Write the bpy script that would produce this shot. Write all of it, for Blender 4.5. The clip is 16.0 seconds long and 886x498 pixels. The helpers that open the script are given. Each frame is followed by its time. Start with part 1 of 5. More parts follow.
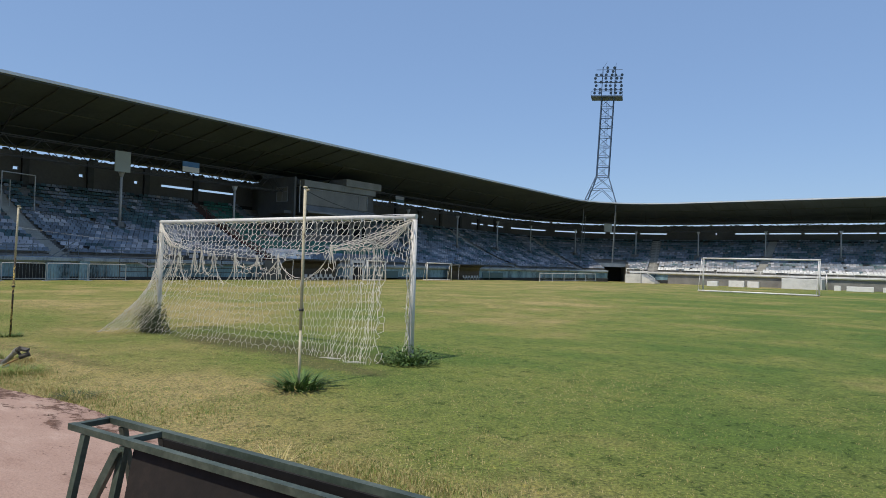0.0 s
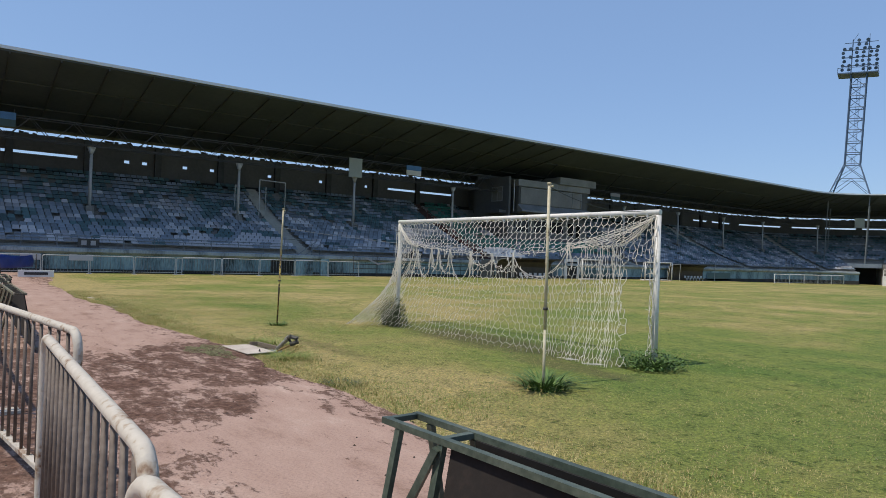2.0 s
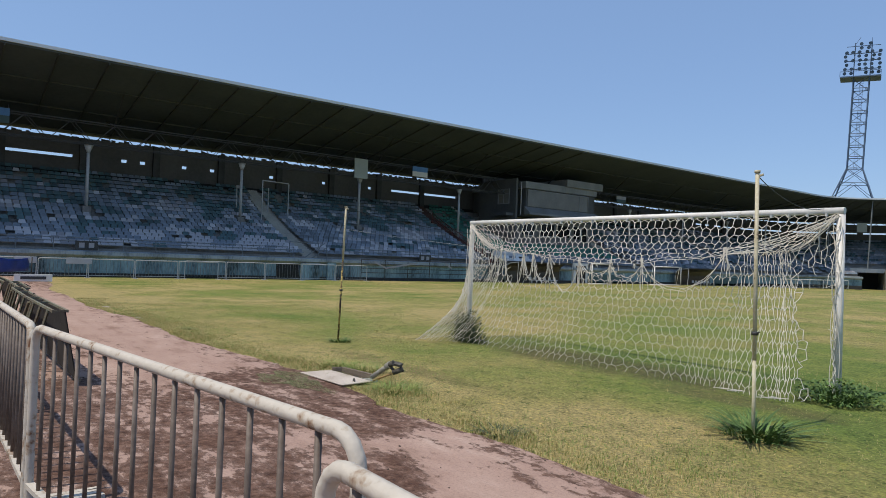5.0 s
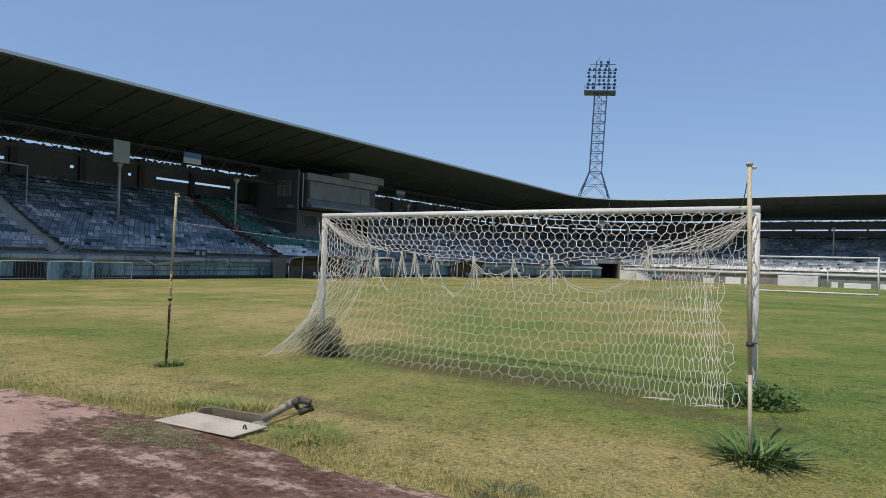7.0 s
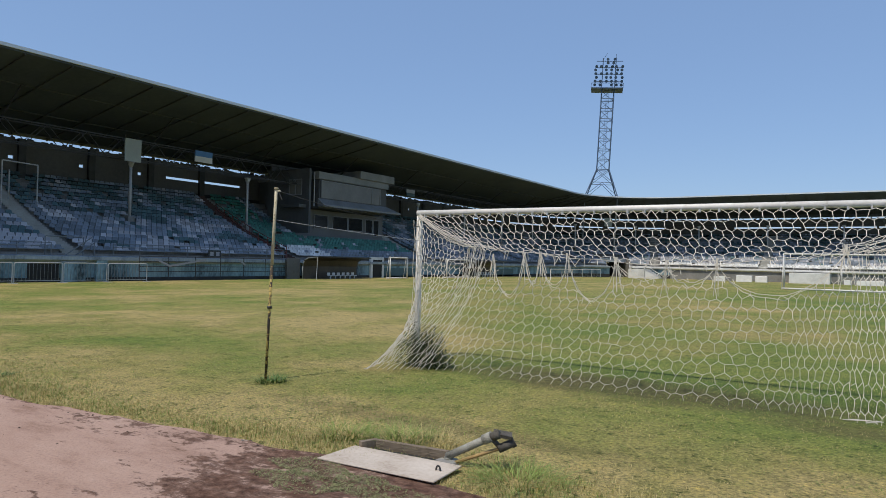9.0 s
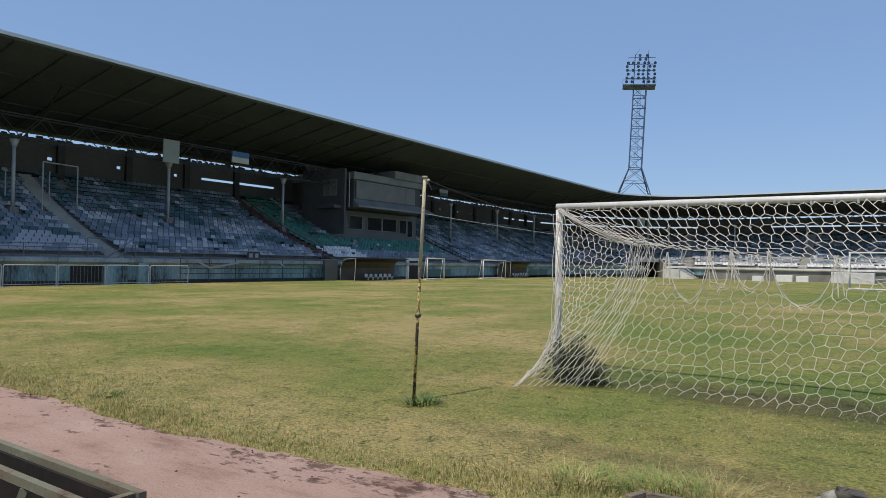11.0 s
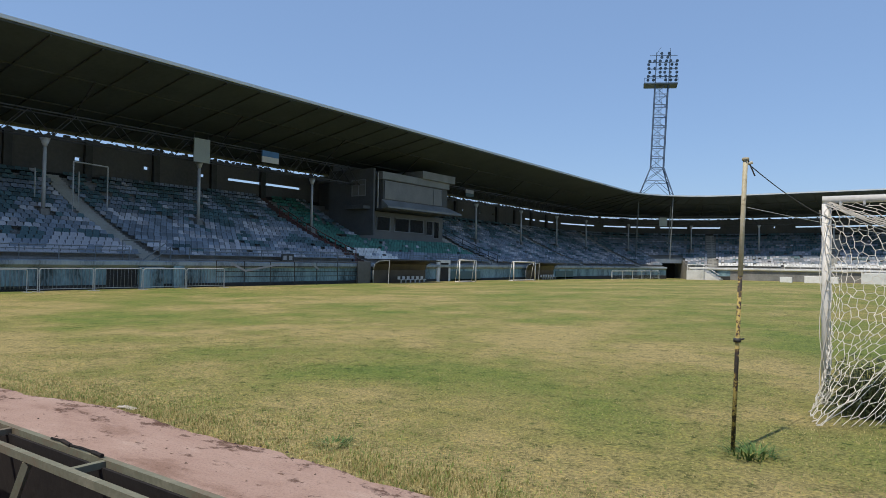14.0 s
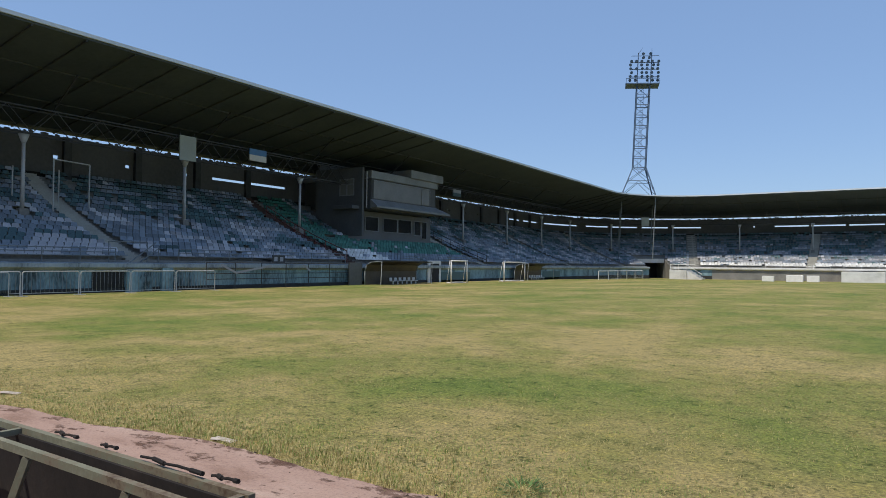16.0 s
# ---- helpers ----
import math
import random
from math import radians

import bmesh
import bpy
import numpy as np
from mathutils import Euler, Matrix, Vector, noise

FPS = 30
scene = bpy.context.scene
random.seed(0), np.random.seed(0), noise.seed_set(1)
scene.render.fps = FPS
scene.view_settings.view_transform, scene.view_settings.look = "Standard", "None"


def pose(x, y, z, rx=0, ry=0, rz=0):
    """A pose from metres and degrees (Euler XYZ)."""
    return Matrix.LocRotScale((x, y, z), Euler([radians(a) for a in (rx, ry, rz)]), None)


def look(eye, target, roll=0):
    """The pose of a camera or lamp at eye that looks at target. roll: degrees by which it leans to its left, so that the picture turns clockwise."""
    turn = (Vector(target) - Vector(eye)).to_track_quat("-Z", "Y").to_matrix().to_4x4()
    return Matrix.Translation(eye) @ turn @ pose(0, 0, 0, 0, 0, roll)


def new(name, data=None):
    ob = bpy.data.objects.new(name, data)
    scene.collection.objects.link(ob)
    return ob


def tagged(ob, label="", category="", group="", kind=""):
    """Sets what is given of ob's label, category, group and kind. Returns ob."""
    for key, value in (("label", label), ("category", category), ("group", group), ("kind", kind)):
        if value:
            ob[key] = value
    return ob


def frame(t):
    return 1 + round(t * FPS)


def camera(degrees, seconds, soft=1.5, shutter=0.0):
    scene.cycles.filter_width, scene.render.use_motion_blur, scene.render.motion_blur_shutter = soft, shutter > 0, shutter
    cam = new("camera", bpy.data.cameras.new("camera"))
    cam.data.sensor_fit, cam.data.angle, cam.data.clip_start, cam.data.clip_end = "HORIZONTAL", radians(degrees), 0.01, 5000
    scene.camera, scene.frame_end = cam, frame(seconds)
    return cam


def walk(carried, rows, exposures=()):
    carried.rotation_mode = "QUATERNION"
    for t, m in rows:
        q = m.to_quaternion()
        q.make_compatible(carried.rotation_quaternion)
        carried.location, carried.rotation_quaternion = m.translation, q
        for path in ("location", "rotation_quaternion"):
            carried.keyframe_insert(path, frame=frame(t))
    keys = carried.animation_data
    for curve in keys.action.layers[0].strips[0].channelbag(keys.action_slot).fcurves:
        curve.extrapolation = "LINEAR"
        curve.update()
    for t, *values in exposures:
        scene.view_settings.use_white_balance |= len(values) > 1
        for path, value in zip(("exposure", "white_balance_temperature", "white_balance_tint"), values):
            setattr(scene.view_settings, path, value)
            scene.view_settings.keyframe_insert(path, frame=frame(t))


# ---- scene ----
cam = camera(66.9, 16.0, soft=0.8)
PATH = [
    (0, (-0.495, 0.382, 1.627), (-1.667, 2.002, 1.675), 1.6),
    (0.5, (-0.479, 0.371, 1.626), (-1.784, 1.886, 1.673), 1.6),
    (1, (-0.555, 0.381, 1.611), (-1.934, 1.829, 1.66), 1.7),
    (1.5, (-0.704, 0.303, 1.612), (-2.223, 1.603, 1.65), 2.1),
    (2, (-0.996, 0.251, 1.605), (-2.607, 1.435, 1.63), 1.9),
    (2.5, (-1.398, 0.236, 1.609), (-3.079, 1.32, 1.63), 2.0),
    (3, (-1.817, 0.089, 1.634), (-3.542, 1.102, 1.654), 2.0),
    (3.5, (-2.339, 0.023, 1.598), (-4.066, 1.03, 1.622), 1.9),
    (4, (-2.802, -0.031, 1.604), (-4.532, 0.971, 1.632), 1.9),
    (4.5, (-3.25, -0.073, 1.59), (-4.957, 0.968, 1.626), 1.8),
    (5, (-3.767, -0.094, 1.595), (-5.359, 1.117, 1.631), 2.05),
    (5.2, (-3.978, -0.08, 1.607), (-5.488, 1.232, 1.643), 1.95),
    (7.3, (-6.577, -0.089, 1.647), (-7.66, 1.592, 1.686), 1.6),
    (7.5, (-6.761, -0.113, 1.634), (-7.845, 1.567, 1.674), 1.6),
    (8, (-7.335, -0.151, 1.624), (-8.416, 1.531, 1.666), 1.4),
    (8.5, (-7.849, -0.123, 1.648), (-8.934, 1.556, 1.681), 1.4),
    (9, (-8.44, -0.136, 1.639), (-9.523, 1.545, 1.675), 1.3),
    (11.5, (-11.255, 0.007, 1.593), (-12.402, 1.645, 1.632), 1.1),
    (12, (-11.845, -0.015, 1.614), (-12.998, 1.619, 1.657), 1.2),
    (12.5, (-12.392, -0.084, 1.611), (-13.538, 1.555, 1.662), 1.1),
    (13, (-12.957, -0.096, 1.614), (-14.103, 1.542, 1.661), 1.1),
    (13.5, (-13.505, -0.157, 1.622), (-14.652, 1.481, 1.676), 1.0),
    (14, (-14.061, -0.154, 1.606), (-15.206, 1.486, 1.647), 0.9),
    (14.5, (-14.571, -0.165, 1.598), (-15.709, 1.479, 1.645), 0.9),
    (15, (-15.079, -0.189, 1.6), (-16.17, 1.487, 1.645), 0.8),
    (15.5, (-15.638, -0.149, 1.57), (-16.728, 1.528, 1.614), 0.7),
    (16, (-16.204, -0.087, 1.554), (-17.284, 1.595, 1.599), 0.6),
]
walk(cam, [(t, look(eye, target, roll)) for t, eye, target, roll in PATH],
     exposures=((0.0, 0.0), (1.0, 0.07), (3.5, 0.08), (5.0, 0.06), (7.5, -0.06), (9.0, -0.02), (11.5, -0.04), (12.5, 0.06), (16.0, 0.06)))

SKY, SUNPOWER = 0.152, 3.8

# ---- light ----
world = bpy.data.worlds.new("sky")
scene.world = world
world.use_nodes = True
SUN = Vector((0.055, 0.49, -1.0)).normalized()   # the way the light travels
wn = world.node_tree
sky = wn.nodes.new("ShaderNodeTexSky")
sky.sky_type, sky.sun_disc = "NISHITA", False
sky.sun_elevation = math.asin(-SUN.z)
sky.sun_rotation = math.atan2(-SUN.x, -SUN.y)
sky.air_density, sky.dust_density, sky.ozone_density = 1.0, 0.6, 4.0
wn.nodes["Background"].inputs[1].default_value = SKY
haze = wn.nodes.new("ShaderNodeMix")       # thin even haze over the clear sky
haze.data_type = "RGBA"
haze.inputs[0].default_value = 0.6
haze.inputs[7].default_value = (1.52, 2.42, 4.2, 1)
wn.links.new(sky.outputs[0], haze.inputs[6])
wn.links.new(haze.outputs[2], wn.nodes["Background"].inputs[0])
sun = new("sun", bpy.data.lights.new("sun", "SUN"))
sun.data.energy, sun.data.angle, sun.data.color = SUNPOWER, radians(0.5), (1.0, 0.915, 0.78)
sun.matrix_world = look((0, 0, 60), Vector((0, 0, 60)) + SUN)

# ---- materials ----


def material(name, stops, scale=1.0, rough=0.8, bump=0.2, metal=0.0, fine=12.0, stretch=(1, 1, 1), island=0.0, noise_mix=1.0, alpha=1.0):
    """A surface: colour stops over two scales of noise, relief from the fine one; island varies each loose piece."""
    m = bpy.data.materials.new(name)
    m.use_nodes = True
    t, p = m.node_tree, m.node_tree.nodes["Principled BSDF"]
    tc = t.nodes.new("ShaderNodeTexCoord")
    mp = t.nodes.new("ShaderNodeMapping")
    mp.inputs["Scale"].default_value = stretch
    t.links.new(tc.outputs["Object"], mp.inputs[0])
    a, b = t.nodes.new("ShaderNodeTexNoise"), t.nodes.new("ShaderNodeTexNoise")
    a.inputs["Scale"].default_value, a.inputs["Detail"].default_value = scale, 6
    b.inputs["Scale"].default_value, b.inputs["Detail"].default_value = scale * fine, 4
    for n in (a, b):
        t.links.new(mp.outputs[0], n.inputs[0])
    mix = t.nodes.new("ShaderNodeMix")
    mix.inputs[0].default_value = 0.35
    t.links.new(a.outputs[0], mix.inputs[2])
    t.links.new(b.outputs[0], mix.inputs[3])
    last = mix.outputs[0]
    if island:
        g = t.nodes.new("ShaderNodeNewGeometry")
        mi = t.nodes.new("ShaderNodeMix")
        mi.inputs[0].default_value = island
        t.links.new(last, mi.inputs[2])
        t.links.new(g.outputs["Random Per Island"], mi.inputs[3])
        last = mi.outputs[0]
    r = t.nodes.new("ShaderNodeValToRGB")
    while len(r.color_ramp.elements) < len(stops):
        r.color_ramp.elements.new(0.5)
    for e, (pos, c) in zip(r.color_ramp.elements, stops):
        e.position, e.color = pos, (*c, 1)
    t.links.new(last, r.inputs[0])
    t.links.new(r.outputs[0], p.inputs["Base Color"])
    p.inputs["Roughness"].default_value, p.inputs["Metallic"].default_value = rough, metal
    if bump:
        bm_ = t.nodes.new("ShaderNodeBump")
        bm_.inputs["Strength"].default_value, bm_.inputs["Distance"].default_value = bump, 0.02
        t.links.new(b.outputs[0], bm_.inputs["Height"])
        t.links.new(bm_.outputs[0], p.inputs["Normal"])
    return m


def tone(c, d=0.25):
    return [(0.3, tuple(v * (1 - d) for v in c)), (0.7, tuple(min(1, v * (1 + d)) for v in c))]


CONCRETE = material("concrete", [(0.3, (0.14, 0.135, 0.13)), (0.55, (0.23, 0.225, 0.21)), (0.75, (0.32, 0.31, 0.29))], 0.6, 0.9, 0.4)
PALE = material("pale_painted_concrete", [(0.3, (0.42, 0.42, 0.4)), (0.5, (0.62, 0.62, 0.6)), (0.7, (0.72, 0.72, 0.7))], 0.7, 0.85, 0.3)
TEALWALL = material("weathered_blue_wall_paint", [(0.36, (0.03, 0.05, 0.06)), (0.46, (0.12, 0.2, 0.24)), (0.56, (0.2, 0.32, 0.37)), (0.7, (0.3, 0.42, 0.46))], 0.7, 0.8, 0.3, stretch=(1, 1, 0.3))
GREYBLUE = material("grey_blue_shaded_concrete", [(0.35, (0.12, 0.15, 0.17)), (0.5, (0.27, 0.32, 0.35)), (0.7, (0.36, 0.41, 0.43))], 0.8, 0.85, 0.3, stretch=(1, 1, 0.4))
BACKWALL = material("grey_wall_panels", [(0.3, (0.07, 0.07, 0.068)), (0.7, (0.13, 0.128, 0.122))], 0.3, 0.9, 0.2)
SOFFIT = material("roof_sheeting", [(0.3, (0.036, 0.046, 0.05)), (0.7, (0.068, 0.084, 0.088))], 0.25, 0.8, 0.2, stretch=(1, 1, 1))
ROOFRIM = material("pale_blue_roof_edging", [(0.3, (0.5, 0.55, 0.6)), (0.7, (0.68, 0.72, 0.76))], 0.4, 0.5, 0.05)
STEEL = material("dark_steel", tone((0.05, 0.05, 0.05), 0.4), 2.0, 0.6, 0.1, 0.3)
GREYSTEEL = material("grey_painted_steel", tone((0.42, 0.43, 0.43), 0.2), 1.5, 0.5, 0.1)
DIMSTEEL = material("weathered_steel", tone((0.16, 0.18, 0.19), 0.3), 2.0, 0.6, 0.1)
TOWERSTEEL = material("tower_steel", tone((0.06, 0.1, 0.17), 0.3), 0.7, 0.6, 0.1, 0.2)
WHITEPAINT = material("white_paint_on_steel", [(0.25, (0.3, 0.25, 0.2)), (0.36, (0.68, 0.67, 0.64)), (0.6, (0.78, 0.77, 0.75)), (0.8, (0.82, 0.82, 0.8))], 2.5, 0.5, 0.15)
# near-black that stands for the shade inside openings, gaps and the pit
DARK = material("recess_shade_black", tone((0.02, 0.02, 0.02), 0.3), 1.0, 0.9, 0.0)

# ---- ground ----


def smooth(a, b, v):
    v = min(1.0, max(0.0, (v - a) / (b - a)))
    return v * v * (3 - 2 * v)


def height(x, y):
    """The lie of the land: a crowned pitch, lower along the stands."""
    up = smooth(8, 45, y) * (1 - smooth(58, 120, y))
    side = smooth(16, 50, -x)
    z = (-0.03 + 0.31 * up) * (1 - side) - 0.36 * side
    return z + (-0.75 - z) * smooth(70, 125, y)


def mesh_ob(name, verts, faces, mat, parent=None):
    me = bpy.data.meshes.new(name)
    me.from_pydata([tuple(v) for v in verts], [], faces)
    me.materials.append(mat)
    ob = new(name, me)
    if parent:
        ob.parent = parent
    return ob


def grid(xs, ys, zf):
    v = [(x, y, zf(x, y)) for y in ys for x in xs]
    n = len(xs)
    return v, [(j * n + i, j * n + i + 1, (j + 1) * n + i + 1, (j + 1) * n + i) for j in range(len(ys) - 1) for i in range(n - 1)]


def grass_material():
    m = bpy.data.materials.new("dry_and_green_turf")
    m.use_nodes = True
    t, p = m.node_tree, m.node_tree.nodes["Principled BSDF"]
    nd, ln = t.nodes.new, t.links.new
    tc = nd("ShaderNodeTexCoord")

    def noise_at(scale, detail=5, stretch=(1, 1, 1), rough=0.55):
        mp = nd("ShaderNodeMapping")
        mp.inputs["Scale"].default_value = stretch
        ln(tc.outputs["Object"], mp.inputs[0])
        n = nd("ShaderNodeTexNoise")
        n.inputs["Scale"].default_value, n.inputs["Detail"].default_value, n.inputs["Roughness"].default_value = scale, detail, rough
        ln(mp.outputs[0], n.inputs[0])
        return n.outputs[0]

    def ramp(src, stops):
        r = nd("ShaderNodeValToRGB")
        while len(r.color_ramp.elements) < len(stops):
            r.color_ramp.elements.new(0.5)
        for e, (pos, c) in zip(r.color_ramp.elements, stops):
            e.position, e.color = pos, (*c, 1) if len(c) == 3 else c
        ln(src, r.inputs[0])
        return r.outputs[0]

    def mix(f, a, b, mode="MIX"):
        x = nd("ShaderNodeMix")
        x.data_type, x.blend_type = "RGBA", mode
        for s, i in ((f, 0), (a, 6), (b, 7)):
            if isinstance(s, (int, float)):
                x.inputs[i].default_value = s
            else:
                ln(s, x.inputs[i])
        return x.outputs[2]
    # dryness falls with x (greener on the east), rises near the track
    sep = nd("ShaderNodeSeparateXYZ")
    ln(tc.outputs["Object"], sep.inputs[0])
    ex = nd("ShaderNodeMapRange")
    ex.inputs[1].default_value, ex.inputs[2].default_value, ex.inputs[3].default_value, ex.inputs[4].default_value = -20, 0, 0.0, -0.24
    ln(sep.outputs[0], ex.inputs[0])
    ey = nd("ShaderNodeMapRange")
    ey.inputs[1].default_value, ey.inputs[2].default_value, ey.inputs[3].default_value, ey.inputs[4].default_value = 4.0, 7.0, 0.25, 0.0
    ln(sep.outputs[1], ey.inputs[0])
    big = noise_at(0.12, 4, (1, 1.15, 1))
    mid = noise_at(0.55, 6, (1, 1.0, 1))
    s = big
    for extra, k in ((mid, 0.75), (ex.outputs[0], 1.0), (ey.outputs[0], 1.0)):
        ma = nd("ShaderNodeMath")
        ma.operation = "MULTIPLY_ADD"
        ln(extra, ma.inputs[0])
        ma.inputs[1].default_value = k
        ln(s, ma.inputs[2])
        s = ma.outputs[0]
    base = ramp(s, [(0.54, (0.098, 0.152, 0.036)), (0.74, (0.16, 0.19, 0.052)), (0.9, (0.24, 0.22, 0.082)), (1.0, (0.32, 0.264, 0.12))])
    fine = ramp(noise_at(28, 6, (1, 1, 1), 0.75), [(0.3, (0.35, 0.36, 0.35)), (0.5, (0.98, 0.98, 0.95)), (0.7, (1.75, 1.65, 1.4))])
    c = mix(1.0, base, fine, "MULTIPLY")
    clump = ramp(noise_at(3.5, 6, (1, 1, 1), 0.7), [(0.32, (0.62, 0.66, 0.6)), (0.5, (1, 1, 1)), (0.7, (1.15, 1.12, 1.0))])
    c = mix(1.0, c, clump, "MULTIPLY")
    speck = ramp(noise_at(7.0, 3, (1, 1, 1), 0.6), [(0.28, (0.5, 0.62, 0.5)), (0.4, (1, 1, 1)), (0.66, (1.0, 1.0, 1.0)), (0.76, (1.3, 1.22, 1.05))])
    c = mix(1.0, c, speck, "MULTIPLY")
    # trodden, earthy turf in the goal mouth and behind the net
    for (cx, cy), (rx, ry), deep in (((-11.2, 8.9), (3.6, 1.0), 0.75), ((-12.2, 5.6), (2.6, 0.35), 0.45), ((-8.2, 8.0), (1.6, 0.5), 0.6)):
        mp = nd("ShaderNodeMapping")
        mp.inputs["Location"].default_value = (-cx / rx, -cy / ry, 0)
        mp.inputs["Scale"].default_value = (1 / rx, 1 / ry, 0)
        ln(tc.outputs["Object"], mp.inputs[0])
        ds = nd("ShaderNodeVectorMath")
        ds.operation = "LENGTH"
        ln(mp.outputs[0], ds.inputs[0])
        ad = nd("ShaderNodeMath")
        ad.operation = "MULTIPLY_ADD"
        ln(noise_at(1.6, 7, (1, 1.6, 1), 0.7), ad.inputs[0])
        ad.inputs[1].default_value = 1.5
        ln(ds.outputs["Value"], ad.inputs[2])
        mr = nd("ShaderNodeMapRange")
        mr.inputs[1].default_value, mr.inputs[2].default_value, mr.inputs[3].default_value, mr.inputs[4].default_value = 1.2, 1.75, deep, 0.0
        ln(ad.outputs[0], mr.inputs[0])
        c = mix(mr.outputs[0], c, ramp(noise_at(20, 5, (1, 1, 1), 0.7), [(0.35, (0.05, 0.042, 0.02)), (0.65, (0.15, 0.125, 0.06))]))
    ln(c, p.inputs["Base Color"])
    p.inputs["Roughness"].default_value = 0.9
    p.inputs["Specular IOR Level"].default_value = 0.15
    bp = nd("ShaderNodeBump")
    bp.inputs["Strength"].default_value, bp.inputs["Distance"].default_value = 0.9, 0.04
    ln(noise_at(22, 6, (1, 1, 1), 0.7), bp.inputs["Height"])
    ln(bp.outputs[0], p.inputs["Normal"])
    return m


GRASS = grass_material()


def spread(lo, hi, inner_lo, inner_hi, step, growth=1.25):
    out = list(np.arange(inner_lo, inner_hi + 1e-6, step))
    d, v = step, inner_hi
    while v < hi:
        d *= growth
        v = min(hi, v + d)
        out.append(v)
    d, v = step, inner_lo
    while v > lo:
        d *= growth
        v = max(lo, v - d)
        out.insert(0, v)
    return out


v, fc = grid(spread(-2500, 2500, -60, 30, 1.0), spread(-2500, 2500, -6, 132, 1.0), lambda x, y: height(x, y) - (0.05 if y < 3.2 else 0.0) + 0.012 * noise.noise((x * 0.6, y * 0.6, 0)))
ground = tagged(mesh_ob("ground", v, fc, GRASS), "dry patchy football turf, green and straw coloured", "grass pitch", kind="structure")
for poly in ground.data.polygons:
    poly.use_smooth = True


def track_material():
    m = bpy.data.materials.new("worn_pink_track")
    m.use_nodes = True
    t, p = m.node_tree, m.node_tree.nodes["Principled BSDF"]
    nd, ln = t.nodes.new, t.links.new
    tc = nd("ShaderNodeTexCoord")

    def noise_at(scale, detail=6, rough=0.6, stretch=(1, 1, 1)):
        mp = nd("ShaderNodeMapping")
        mp.inputs["Scale"].default_value = stretch
        ln(tc.outputs["Object"], mp.inputs[0])
        n = nd("ShaderNodeTexNoise")
        n.inputs["Scale"].default_value, n.inputs["Detail"].default_value, n.inputs["Roughness"].default_value = scale, detail, rough
        ln(mp.outputs[0], n.inputs[0])
        return n.outputs[0]

    def ramp(src, stops):
        r = nd("ShaderNodeValToRGB")
        while len(r.color_ramp.elements) < len(stops):
            r.color_ramp.elements.new(0.5)
        for e, (pos, c) in zip(r.color_ramp.elements, stops):
            e.position, e.color = pos, (*c, 1)
        ln(src, r.inputs[0])
        return r.outputs[0]

    def maths(op, a, b):
        x = nd("ShaderNodeMath")
        x.operation = op
        for i, s in enumerate((a, b)):
            if isinstance(s, (int, float)):
                x.inputs[i].default_value = s
            else:
                ln(s, x.inputs[i])
        return x.outputs[0]
    base = ramp(noise_at(1.3, 9, 0.68, (0.6, 1.5, 1)), [(0.3, (0.22, 0.135, 0.1)), (0.46, (0.35, 0.236, 0.19)), (0.58, (0.38, 0.262, 0.212)), (0.74, (0.46, 0.345, 0.285))])
    grit = ramp(noise_at(45, 5, 0.75), [(0.3, (0.72, 0.72, 0.72)), (0.5, (1, 1, 1)), (0.75, (1.15, 1.13, 1.1))])
    mx = nd("ShaderNodeMix")
    mx.data_type, mx.blend_type = "RGBA", "MULTIPLY"
    mx.inputs[0].default_value = 1.0
    ln(base, mx.inputs[6])
    ln(grit, mx.inputs[7])
    # brown silt: lumps round the hatch, and along the barriers where the turf has crept in
    silt = None
    for cx, cy, rad in ((-10.9, 3.0, 1.7), (-9.9, 3.5, 1.2), (-12.2, 3.5, 1.0), (-8.2, 2.3, 0.9), (-8.5, -1.0, 3.4), (-12.0, -1.0, 3.4), (-16.0, -1.4, 3.6), (-6.0, 0.2, 1.8), (-9.6, 1.4, 1.2)):
        dist = nd("ShaderNodeVectorMath")
        dist.operation = "DISTANCE"
        ln(tc.outputs["Object"], dist.inputs[0])
        dist.inputs[1].default_value = (cx, cy, 0)
        one = maths("SUBTRACT", 1.0, maths("DIVIDE", dist.outputs["Value"], rad))
        silt = one if silt is None else maths("MAXIMUM", silt, one)
    sp = nd("ShaderNodeSeparateXYZ")
    ln(tc.outputs["Object"], sp.inputs[0])
    rim_ = nd("ShaderNodeMapRange")
    for i_, q_ in enumerate((2.5, 4.1, -0.35, 0.2)):
        rim_.inputs[1 + i_].default_value = q_
    ln(sp.outputs[1], rim_.inputs[0])
    silt = maths("MAXIMUM", maths("MAXIMUM", silt, rim_.outputs[0]), -0.3)
    silt = maths("MINIMUM", silt, 0.33)
    k = maths("ADD", maths("MULTIPLY", silt, 0.31), maths("ADD", maths("MULTIPLY", noise_at(2.6, 9, 0.75, (0.7, 1.5, 1)), 0.72), maths("MULTIPLY", noise_at(11, 5, 0.7), 0.28)))
    mask = ramp(k, [(0.54, (0, 0, 0)), (0.575, (0.75, 0.75, 0.75)), (0.65, (1, 1, 1))])
    brown = ramp(noise_at(14, 7, 0.75), [(0.32, (0.03, 0.015, 0.01)), (0.5, (0.095, 0.05, 0.034)), (0.68, (0.21, 0.125, 0.09))])
    my = nd("ShaderNodeMix")
    my.data_type = "RGBA"
    ln(mask, my.inputs[0])
    ln(mx.outputs[2], my.inputs[6])
    ln(brown, my.inputs[7])
    ln(my.outputs[2], p.inputs["Base Color"])
    p.inputs["Roughness"].default_value = 0.92
    p.inputs["Specular IOR Level"].default_value = 0.2
    bp = nd("ShaderNodeBump")
    bp.inputs["Strength"].default_value, bp.inputs["Distance"].default_value = 0.6, 0.02
